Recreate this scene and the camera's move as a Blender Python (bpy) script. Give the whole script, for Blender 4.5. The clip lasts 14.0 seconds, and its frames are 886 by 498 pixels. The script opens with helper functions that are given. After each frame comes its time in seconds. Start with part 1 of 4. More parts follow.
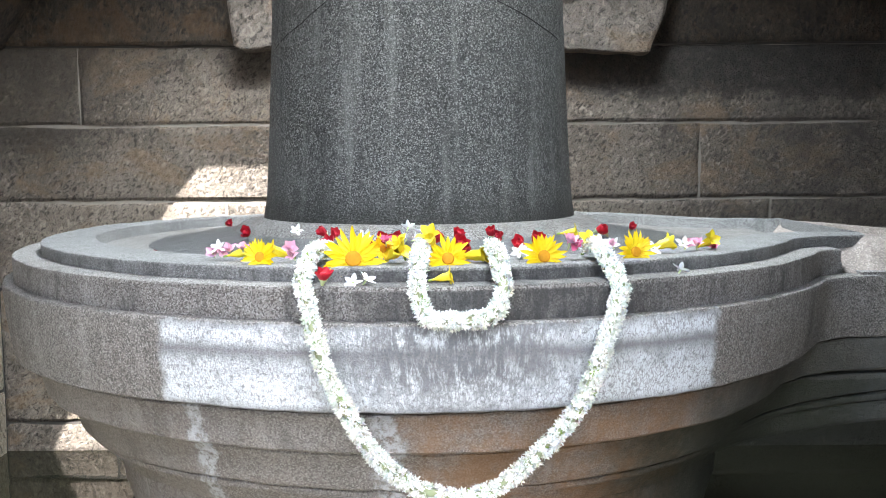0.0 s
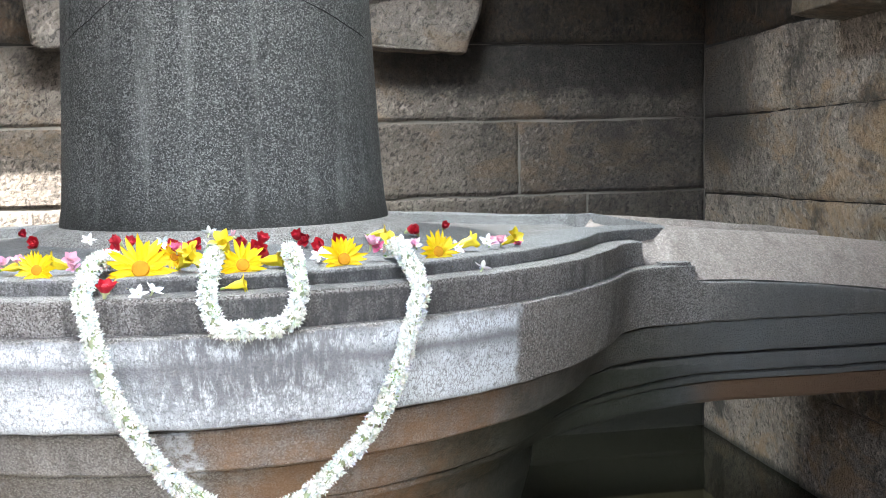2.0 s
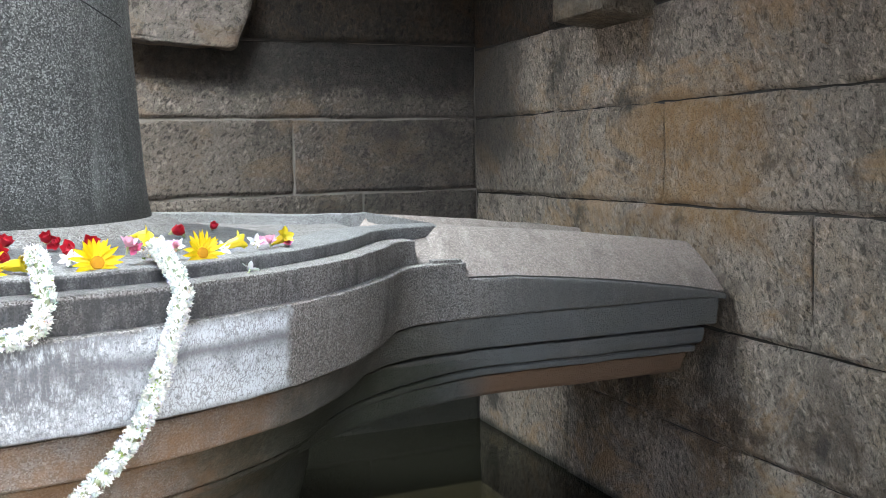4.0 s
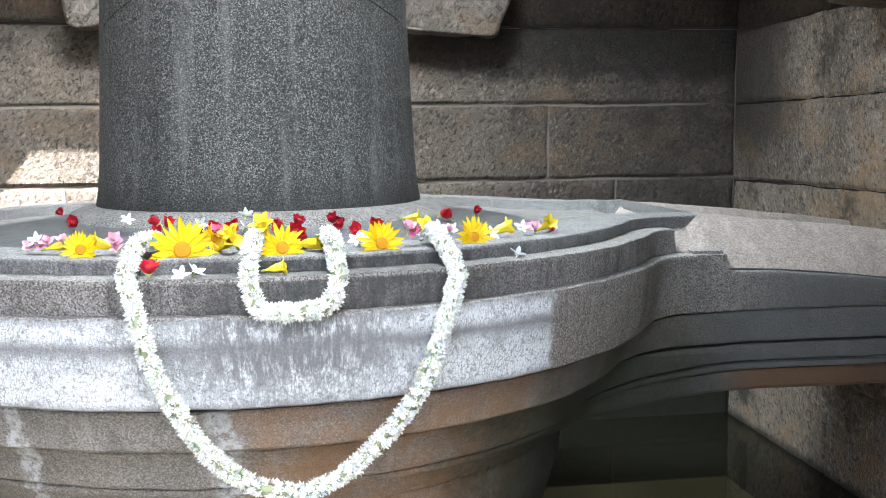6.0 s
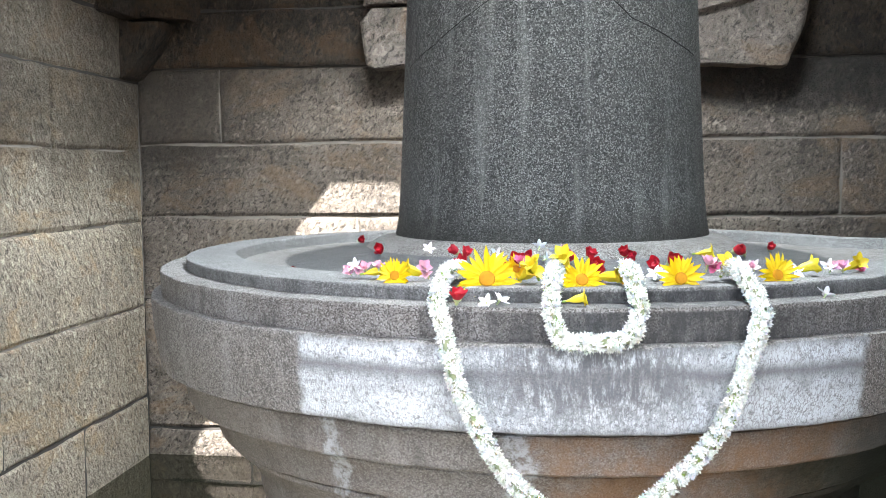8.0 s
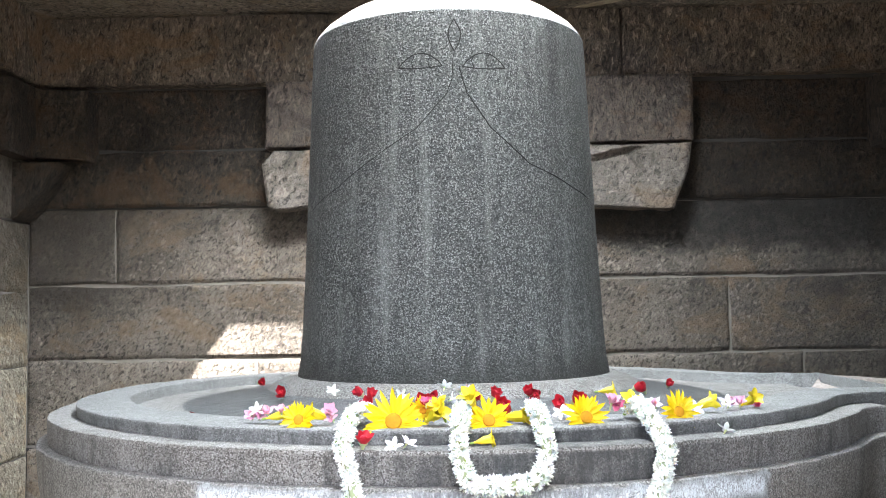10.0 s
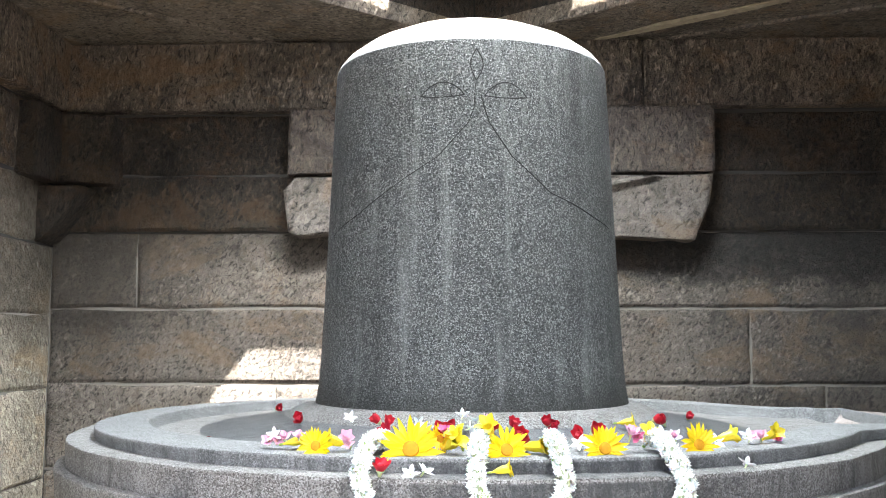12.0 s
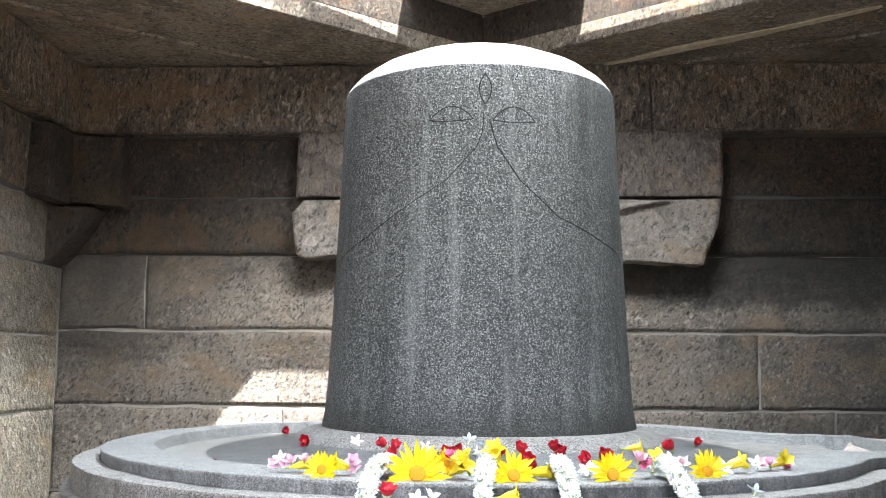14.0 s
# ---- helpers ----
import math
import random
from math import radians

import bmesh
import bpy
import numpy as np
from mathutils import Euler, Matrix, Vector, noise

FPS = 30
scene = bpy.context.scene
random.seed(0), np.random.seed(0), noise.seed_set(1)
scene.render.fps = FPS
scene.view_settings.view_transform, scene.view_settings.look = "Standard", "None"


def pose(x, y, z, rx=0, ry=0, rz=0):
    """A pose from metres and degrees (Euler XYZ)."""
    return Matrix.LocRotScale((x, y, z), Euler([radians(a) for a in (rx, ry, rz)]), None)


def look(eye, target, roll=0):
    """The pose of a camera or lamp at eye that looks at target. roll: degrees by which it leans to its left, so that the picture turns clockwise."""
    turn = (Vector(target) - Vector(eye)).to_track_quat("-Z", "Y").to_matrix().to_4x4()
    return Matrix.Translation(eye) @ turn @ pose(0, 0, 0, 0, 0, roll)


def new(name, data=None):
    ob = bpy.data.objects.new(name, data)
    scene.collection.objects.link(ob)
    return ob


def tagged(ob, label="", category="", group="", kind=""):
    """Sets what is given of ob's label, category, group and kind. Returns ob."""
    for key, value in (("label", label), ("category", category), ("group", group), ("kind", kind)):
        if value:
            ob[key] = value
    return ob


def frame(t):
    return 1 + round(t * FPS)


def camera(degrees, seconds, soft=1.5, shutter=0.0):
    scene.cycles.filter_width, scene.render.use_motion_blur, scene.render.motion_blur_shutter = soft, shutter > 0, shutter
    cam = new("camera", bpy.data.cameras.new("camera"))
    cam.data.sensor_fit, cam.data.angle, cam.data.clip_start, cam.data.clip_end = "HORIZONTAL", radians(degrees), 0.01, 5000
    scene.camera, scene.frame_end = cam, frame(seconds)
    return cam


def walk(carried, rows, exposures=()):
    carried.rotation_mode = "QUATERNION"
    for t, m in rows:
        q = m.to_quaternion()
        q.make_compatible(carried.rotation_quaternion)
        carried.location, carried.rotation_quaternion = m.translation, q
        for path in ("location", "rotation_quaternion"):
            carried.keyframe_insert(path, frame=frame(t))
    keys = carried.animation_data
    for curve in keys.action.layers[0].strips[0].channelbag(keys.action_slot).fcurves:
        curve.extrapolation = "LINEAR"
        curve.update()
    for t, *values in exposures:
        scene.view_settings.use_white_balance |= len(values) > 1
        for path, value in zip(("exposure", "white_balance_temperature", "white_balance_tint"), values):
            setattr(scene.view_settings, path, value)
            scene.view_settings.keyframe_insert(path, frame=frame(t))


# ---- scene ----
EXPOSURES = [(0.0, 3.36), (2.0, 3.4), (3.0, 3.52), (3.2, 3.52), (5.3, 3.36), (5.5, 3.38), (6.5, 3.36), (8.5, 3.32), (11.0, 3.62), (14.0, 3.6)]
cam = camera(50.09, 14.0, soft=0.6)
ROWS = [
    (0.0, 0.072, -3.564, 0.263, 84.65, 0.37, -0.23),
    (0.5, 0.070, -3.570, 0.265, 84.67, 0.39, -0.08),
    (1.0, 0.073, -3.571, 0.264, 84.71, 0.48, 0.07),
    (1.5, 0.123, -3.549, 0.265, 84.90, 0.67, -2.19),
    (2.0, 0.183, -3.519, 0.262, 84.53, 1.35, -9.72),
    (2.5, 0.212, -3.495, 0.258, 84.27, 1.41, -17.50),
    (3.0, 0.224, -3.487, 0.254, 84.29, 1.16, -21.91),
    (3.2, 0.225, -3.486, 0.254, 84.30, 1.02, -23.03),
    (5.3, 0.206, -3.488, 0.254, 84.30, 0.30, -20.15),
    (5.5, 0.200, -3.492, 0.256, 84.21, 0.57, -17.03),
    (6.0, 0.143, -3.531, 0.274, 83.43, 0.59, -8.39),
    (6.5, 0.084, -3.580, 0.286, 84.08, 0.52, -0.36),
    (7.0, 0.056, -3.588, 0.287, 84.83, 0.20, 5.09),
    (7.5, 0.044, -3.583, 0.276, 85.11, 0.33, 7.72),
    (8.0, 0.045, -3.570, 0.281, 85.48, 0.45, 7.15),
    (8.5, 0.041, -3.574, 0.281, 89.42, 0.13, 3.39),
    (8.7, 0.040, -3.574, 0.281, 93.28, 0.31, 2.32),
    (10.8, 0.026, -3.569, 0.288, 93.82, 0.92, 0.98),
    (11.0, 0.026, -3.569, 0.288, 93.61, 0.92, 0.97),
    (11.5, 0.027, -3.575, 0.286, 94.15, 0.75, 1.31),
    (12.0, 0.027, -3.571, 0.283, 95.53, -0.04, 2.15),
    (12.5, 0.026, -3.572, 0.285, 96.33, -0.28, 2.56),
    (13.0, 0.025, -3.572, 0.284, 96.67, -0.42, 2.73),
    (13.5, 0.027, -3.571, 0.285, 96.89, -0.35, 2.72),
    (14.0, 0.026, -3.573, 0.285, 96.91, -0.43, 2.56),
]
walk(cam, [(t, pose(x, y, z, rx, ry, rz)) for t, x, y, z, rx, ry, rz in ROWS], EXPOSURES)

# ---- world, sun, exposure ----
SUN_TO = Vector((-0.14, 0.55, -1.0)).normalized()      # the way the sunlight travels
SUN_AZ = math.atan2(-SUN_TO.x, -SUN_TO.y)
world = bpy.data.worlds.new("world")
scene.world = world
world.use_nodes = True
wn = world.node_tree.nodes
sky = wn.new("ShaderNodeTexSky")
sky.sky_type = "NISHITA"
sky.sun_disc = False
sky.sun_elevation = math.asin(-SUN_TO.z)
sky.sun_rotation = SUN_AZ
sky.dust_density = 3.0
wn["Background"].inputs["Strength"].default_value = 0.072
world.node_tree.links.new(sky.outputs["Color"], wn["Background"].inputs["Color"])
sun_data = bpy.data.lights.new("sun", "SUN")
sun_data.energy = 5.0
sun_data.angle = radians(0.5)
sun_data.color = (1.0, 0.97, 0.93)
sun = new("sun", sun_data)
sun.rotation_euler = SUN_TO.to_track_quat("-Z", "Y").to_euler()
sun.location = (1, -3, 9)
# daylight of the open sky that falls in through the wide doorway
door_data = bpy.data.lights.new("doorway_daylight", "AREA")
door_data.shape, door_data.size, door_data.size_y = "RECTANGLE", 3.8, 2.2
door_data.energy = 29
door_data.color = (0.84, 0.94, 1.0)
door_light = new("doorway_daylight", door_data)
door_light.matrix_world = look((1.3, -5.2, 3.4), (-0.3, -1.3, -0.3))

# light of the open sky in the roof's gap
gap_data = bpy.data.lights.new("roof_gap_daylight", "AREA")
gap_data.shape, gap_data.size, gap_data.size_y = "RECTANGLE", 2.2, 1.5
gap_data.energy = 72
gap_data.color = (0.87, 0.96, 1.0)
gap_light = new("roof_gap_daylight", gap_data)
gap_light.matrix_world = look((0.1, -0.35, 3.4), (0.1, -0.37, 0.0))

# ---- materials ----


def mat(name):
    m = bpy.data.materials.new(name)
    m.use_nodes = True
    nt = m.node_tree
    return m, nt, nt.nodes["Principled BSDF"]


class Net:
    """Short notation for node trees."""

    def __init__(self, nt, scale=1.0):
        self.nt = nt
        co = nt.nodes.new("ShaderNodeTexCoord")
        self.co = co.outputs["Object"]

    def link(self, a, b):
        self.nt.links.new(a, b)

    def mapping(self, scale=(1, 1, 1), loc=(0, 0, 0)):
        n = self.nt.nodes.new("ShaderNodeMapping")
        n.inputs["Scale"].default_value = scale
        n.inputs["Location"].default_value = loc
        self.link(self.co, n.inputs["Vector"])
        return n.outputs["Vector"]

    def noise(self, scale, detail=4, rough=0.6, vec=None, dist=0.0):
        n = self.nt.nodes.new("ShaderNodeTexNoise")
        n.inputs["Scale"].default_value = scale
        n.inputs["Detail"].default_value = detail
        n.inputs["Roughness"].default_value = rough
        n.inputs["Distortion"].default_value = dist
        self.link(vec if vec is not None else self.co, n.inputs["Vector"])
        return n.outputs["Fac"]

    def voronoi(self, scale, vec=None, feature="F1", out="Distance"):
        n = self.nt.nodes.new("ShaderNodeTexVoronoi")
        n.feature = feature
        n.inputs["Scale"].default_value = scale
        self.link(vec if vec is not None else self.co, n.inputs["Vector"])
        return n.outputs[out]

    def ramp(self, fac, stops):
        n = self.nt.nodes.new("ShaderNodeValToRGB")
        el = n.color_ramp.elements
        while len(el) < len(stops):
            el.new(0.5)
        for e, (p, c) in zip(el, stops):
            e.position = p
            e.color = (c, c, c, 1) if isinstance(c, (int, float)) else (*c, 1)
        self.link(fac, n.inputs["Fac"])
        return n.outputs["Color"]

    def mix(self, fac, a, b, mode="MIX"):
        n = self.nt.nodes.new("ShaderNodeMix")
        n.data_type, n.blend_type = "RGBA", mode
        for sock, v in ((n.inputs[0], fac), (n.inputs[6], a), (n.inputs[7], b)):
            if isinstance(v, (int, float)):
                sock.default_value = v if sock == n.inputs[0] else (v, v, v, 1)
            elif isinstance(v, tuple):
                sock.default_value = (*v, 1)
            else:
                self.link(v, sock)
        return n.outputs[2]

    def math(self, op, a, b=0.0, c=None):
        n = self.nt.nodes.new("ShaderNodeMath")
        n.operation = op
        for sock, v in zip(n.inputs, (a, b) if c is None else (a, b, c)):
            if isinstance(v, (int, float)):
                sock.default_value = v
            else:
                self.link(v, sock)
        return n.outputs[0]

    def span(self, v, lo, hi, soft):
        """1 between lo and hi, with soft borders."""
        a = self.smooth(v, lo - soft, lo + soft)
        b = self.smooth(v, hi - soft, hi + soft)
        return self.math("SUBTRACT", a, b)

    def smooth(self, v, lo, hi, to0=0.0, to1=1.0):
        n = self.nt.nodes.new("ShaderNodeMapRange")
        n.interpolation_type = "SMOOTHSTEP"
        self.link(v, n.inputs["Value"])
        n.inputs["From Min"].default_value, n.inputs["From Max"].default_value = lo, hi
        n.inputs["To Min"].default_value, n.inputs["To Max"].default_value = to0, to1
        return n.outputs["Result"]

    def xyz(self):
        n = self.nt.nodes.new("ShaderNodeSeparateXYZ")
        self.link(self.co, n.inputs[0])
        return n.outputs

    def bump(self, height, strength, distance, bsdf, below=None):
        n = self.nt.nodes.new("ShaderNodeBump")
        n.inputs["Strength"].default_value = strength
        n.inputs["Distance"].default_value = distance
        self.link(height, n.inputs["Height"])
        if below is not None:
            self.link(below, n.inputs["Normal"])
        if bsdf is not None:
            self.link(n.outputs["Normal"], bsdf.inputs["Normal"])
        return n.outputs["Normal"]

    def random(self):
        return self.nt.nodes.new("ShaderNodeObjectInfo").outputs["Random"]


def wall_stone(name, light, dark, stain, chisel=52.0, depth=0.022, pale=0.5, extra=None, lean=0.65, stretch=1.35, grime=1.0):
    """Chiselled wall granite: slanting tool pits, grain, soot and damp stains."""
    m, nt, b = mat(name)
    n = Net(nt)
    big = n.noise(1.0, 5, 0.62, None, 0.6)
    mid = n.noise(5, 6, 0.68, None, 0.4)
    grain = n.noise(150, 4, 0.8)
    turned = nt.nodes.new("ShaderNodeMapping")
    turned.vector_type = "TEXTURE"
    turned.inputs["Rotation"].default_value = (0.0, lean, 0.0)
    turned.inputs["Scale"].default_value = (0.85, 0.85, stretch)
    n.link(n.co, turned.inputs["Vector"])
    pits = n.noise(chisel, 4, 0.6, turned.outputs["Vector"], 0.9)
    col = n.mix(n.ramp(big, [(0.36, 0.0), (0.62, 1.0)]), light, dark)
    col = n.mix(n.ramp(mid, [(0.48, 0.0), (0.78, 0.75)]), col, stain)
    damp = n.noise(1.7, 5, 0.7, n.mapping((1.6, 1.6, 0.5), (3, 1, 2)))
    col = n.mix(n.ramp(damp, [(0.52, 0.0), (0.72, 0.62 * grime)]), col, tuple(v * 0.35 for v in dark))
    col = n.mix(n.ramp(grain, [(0.34, 0.75), (0.50, 0.0)]), col, tuple(v * 0.3 for v in dark))
    # the pits' relief shading put into the colour: hollows dark, ridges pale
    col = n.mix(n.ramp(pits, [(0.37, 0.85), (0.46, 0.0)]), col, tuple(v * 0.28 for v in dark))
    col = n.mix(n.ramp(pits, [(0.54, 0.0), (0.66, pale)]), col, tuple(min(0.8, v * 1.45) for v in light))
    blot = n.noise(3.2, 8, 0.74, n.mapping((1, 1, 0.8), (7, 3, 5)), 0.8)
    col = n.mix(n.ramp(blot, [(0.53, 0.0), (0.60, 0.55 * grime)]), col, tuple(v * 0.42 for v in dark))
    warm = n.noise(2.3, 7, 0.72, n.mapping((1, 1, 1.3), (2, 9, 4)), 0.6)
    col = n.mix(n.ramp(warm, [(0.52, 0.0), (0.62, 0.55)]), col, (stain[0] * 1.15, stain[1] * 1.0, stain[2] * 0.8))
    if extra is not None:
        col = extra(n, col)
    rnd = n.ramp(n.random(), [(0.0, 0.78), (1.0, 1.16)])
    col = n.mix(1.0, col, rnd, "MULTIPLY")
    n.link(col, b.inputs["Base Color"])
    b.inputs["Roughness"].default_value = 0.85
    rough = n.noise(8, 6, 0.62)
    b0 = n.bump(rough, 0.9, 0.06, None)
    b1 = n.bump(n.noise(30, 5, 0.7), 1.0, 0.022, None, b0)
    b2 = n.bump(n.ramp(pits, [(0.34, 0.0), (0.60, 1.0)]), 1.0, depth * 1.05, None, b1)
    n.bump(grain, 0.9, 0.006, b, b2)
    return m


def with_soot_and_shade(n, col):
    """Old lamp soot with a ragged edge beside the bracket, mixed with painted shade; darker right half, upper band and
    corner.
    """
    x, y, z = n.xyz()
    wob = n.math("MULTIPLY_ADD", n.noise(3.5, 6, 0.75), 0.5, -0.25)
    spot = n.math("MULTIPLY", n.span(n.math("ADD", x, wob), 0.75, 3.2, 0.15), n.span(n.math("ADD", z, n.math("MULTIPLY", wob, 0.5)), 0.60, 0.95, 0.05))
    # general darkening of the right half, soot and shade in one colour
    darkening = n.math("MULTIPLY", n.smooth(n.math("ADD", x, wob), 1.2, 2.3), n.ramp(n.noise(6, 6, 0.72), [(0.32, 0.2), (0.6, 0.75)]))
    col = n.mix(darkening, col, (0.075, 0.068, 0.062))
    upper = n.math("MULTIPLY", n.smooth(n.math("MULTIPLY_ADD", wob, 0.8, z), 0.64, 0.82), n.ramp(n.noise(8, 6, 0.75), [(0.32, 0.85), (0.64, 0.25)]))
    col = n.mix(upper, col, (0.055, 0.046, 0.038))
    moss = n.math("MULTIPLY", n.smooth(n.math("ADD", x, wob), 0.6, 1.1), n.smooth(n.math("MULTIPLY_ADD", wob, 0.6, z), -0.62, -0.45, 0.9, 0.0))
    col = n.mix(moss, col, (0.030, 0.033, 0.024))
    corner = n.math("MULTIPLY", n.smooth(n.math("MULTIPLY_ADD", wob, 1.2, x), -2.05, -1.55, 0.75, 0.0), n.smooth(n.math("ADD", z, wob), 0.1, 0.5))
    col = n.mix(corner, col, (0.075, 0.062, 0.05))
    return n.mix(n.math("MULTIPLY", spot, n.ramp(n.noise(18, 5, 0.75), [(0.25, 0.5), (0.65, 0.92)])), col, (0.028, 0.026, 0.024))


def with_browning(n, col):
    """Browns and darkens the upper courses, with a ragged lower edge."""
    x, y, z = n.xyz()
    wob = n.math("MULTIPLY_ADD", n.noise(2.4, 6, 0.75), 0.7, -0.35)
    darkening = n.math("MULTIPLY", n.smooth(n.math("ADD", z, wob), 0.12, 0.50), n.ramp(n.noise(11, 6, 0.75), [(0.3, 0.95), (0.66, 0.62)]))
    return n.mix(darkening, col, (0.085, 0.066, 0.048))


def with_ochre(n, col):
    """Ochre and rusty run-off on the side wall, dark damp spots, and a back corner darkened by soot and painted shade.
    """
    x, y, z = n.xyz()
    wob = n.math("MULTIPLY_ADD", n.noise(4, 6, 0.7), 0.5, -0.25)
    xe, ze = n.math("ADD", x, wob), n.math("ADD", z, wob)
    och = n.math("MULTIPLY", n.span(xe, 0.05, 0.85, 0.15), n.span(ze, -0.10, 0.50, 0.12))
    col = n.mix(n.math("MULTIPLY", och, n.ramp(n.noise(9, 5, 0.7), [(0.35, 0.15), (0.6, 0.8)])), col, (0.34, 0.20, 0.085))
    low = n.math("MULTIPLY", n.span(xe, -0.6, 1.6, 0.3), n.span(ze, -0.95, -0.70, 0.06))
    col = n.mix(n.math("MULTIPLY", low, n.ramp(n.noise(7, 5, 0.7), [(0.4, 0.0), (0.6, 0.8)])), col, (0.10, 0.065, 0.04))
    soot_shade = n.math("MULTIPLY", n.span(n.math("MULTIPLY_ADD", wob, 1.2, x), -2.2, -1.05, 0.22), n.smooth(ze, -0.1, 0.35))
    col = n.mix(n.math("MULTIPLY", soot_shade, 0.85), col, (0.075, 0.066, 0.058))
    damp = n.ramp(n.noise(2.6, 6, 0.72, n.mapping((1, 1, 0.8), (1.3, 0.4, 2.2))), [(0.55, 0.0), (0.66, 0.8)])
    col = n.mix(damp, col, (0.06, 0.056, 0.05))
    tide = n.smooth(n.math("MULTIPLY_ADD", wob, 0.22, z), -1.345, -1.29, 0.9, 0.0)
    return n.mix(tide, col, (0.028, 0.030, 0.022))


STONE_BACK = wall_stone("back_wall_granite", (0.40, 0.340, 0.285), (0.205, 0.172, 0.145), (0.30, 0.235, 0.18), 46.0, 0.026, extra=with_soot_and_shade)
STONE_SIDE = wall_stone("side_wall_granite", (0.64, 0.555, 0.445), (0.45, 0.385, 0.30), (0.52, 0.42, 0.30), 40.0, 0.03, extra=with_browning, lean=-0.5, stretch=1.6, grime=0.4)
STONE_EAST = wall_stone("ochre_stained_granite", (0.55, 0.465, 0.385), (0.33, 0.28, 0.235), (0.46, 0.335, 0.21), 46.0, extra=with_ochre, lean=-0.5)
STONE_TOP = wall_stone("sooty_beam_granite", (0.33, 0.262, 0.20), (0.15, 0.120, 0.095), (0.29, 0.20, 0.13), 40.0, 0.024, 0.9, None, 0.15, 1.8)
STONE_ROOF = wall_stone("roof_granite", (0.47, 0.385, 0.295), (0.27, 0.22, 0.17), (0.41, 0.305, 0.205), 40.0, 0.018, 0.7)
STONE_CAP = wall_stone("brown_granite", (0.27, 0.215, 0.175), (0.16, 0.13, 0.11), (0.24, 0.17, 0.125), 42.0, lean=0.1, stretch=1.7)
# brown granite for high stones, with soot and shade both in its colour
STONE_DIM = wall_stone("sooty_shaded_granite", (0.090, 0.068, 0.049), (0.040, 0.031, 0.024), (0.105, 0.067, 0.038), 42.0, 0.022, 0.9, None, 0.25, 1.6)
STONE_PALE = wall_stone("broken_pale_granite", (0.36, 0.305, 0.26), (0.26, 0.225, 0.195), (0.33, 0.26, 0.205), 34.0, stretch=1.3)


def plain(name, col, rough=0.8, var=0.15, scale=40.0, bump=0.002):
    m, nt, b = mat(name)
    n = Net(nt)
    f = n.noise(scale, 4)
    c = n.mix(f, tuple(max(0, v * (1 - var * 2)) for v in col), tuple(min(1, v * (1 + var)) for v in col))
    n.link(c, b.inputs["Base Color"])
    b.inputs["Roughness"].default_value = rough
    n.bump(f, 0.5, bump, b)
    return m


MORTAR = plain("lime_mortar", (0.23, 0.205, 0.178), 0.9, 0.25, 14.0, 0.006)
GAP = plain("dark_joint", (0.05, 0.045, 0.04))


def speckled(name, base, dark, light, rough=0.6, cell=150.0, contrast=1.0, wash=None, extra=None, over=None):
    """Pecked granite: single dark and pale grains, rain streaks and blotches."""
    m, nt, b = mat(name)
    n = Net(nt)
    cells = n.voronoi(cell, out="Color")
    sep = nt.nodes.new("ShaderNodeSeparateColor")
    n.link(cells, sep.inputs[0])
    pick, pick2 = sep.outputs[0], sep.outputs[1]
    fine = n.noise(cell * 2.2, 3, 0.7)
    clump = n.noise(cell * 0.45, 3, 0.6)
    big = n.noise(2.0, 6, 0.68, None, 0.5)
    col = n.mix(n.ramp(big, [(0.34, 0.0), (0.66, 1.0)]), base, tuple(v * 0.66 for v in base))
    if wash is not None:
        col = n.mix(n.ramp(n.noise(1.4, 5, 0.7, n.mapping((1, 1, 1), (4, 2, 7))), [(0.45, 0.0), (0.7, 0.8)]), col, wash)
    if extra is not None:
        col = extra(n, col)
    col = n.mix(n.math("MULTIPLY", n.ramp(pick, [(0.50, 0.0), (0.60, 0.95)]), contrast), col, dark)
    col = n.mix(n.math("MULTIPLY", n.ramp(pick2, [(0.74, 0.0), (0.86, 0.9)]), contrast), col, light)
    col = n.mix(n.ramp(clump, [(0.34, 0.22 * contrast), (0.50, 0.0)]), col, dark)
    col = n.mix(n.ramp(fine, [(0.58, 0.0), (0.74, 0.5 * contrast)]), col, light)
    streak = n.noise(1.5, 5, 0.65, n.mapping((11, 11, 0.45)))
    col = n.mix(n.ramp(streak, [(0.53, 0.0), (0.70, 0.34)]), col, light)
    dark_run = n.noise(1.5, 5, 0.65, n.mapping((6, 6, 0.5), (5, 3, 1)))
    col = n.mix(n.ramp(dark_run, [(0.54, 0.0), (0.74, 0.5)]), col, tuple(v * 0.8 for v in dark))
    if over is not None:
        col = over(n, col)
    b.inputs["Roughness"].default_value = rough
    b1 = n.bump(n.noise(14, 5, 0.6), 0.35, 0.02, None)
    b2 = n.bump(n.math("ADD", pick, clump), 0.8, 0.008, None, b1)
    n.bump(fine, 0.5, 0.003, b, b2)
    n.link(col, b.inputs["Base Color"])
    return m


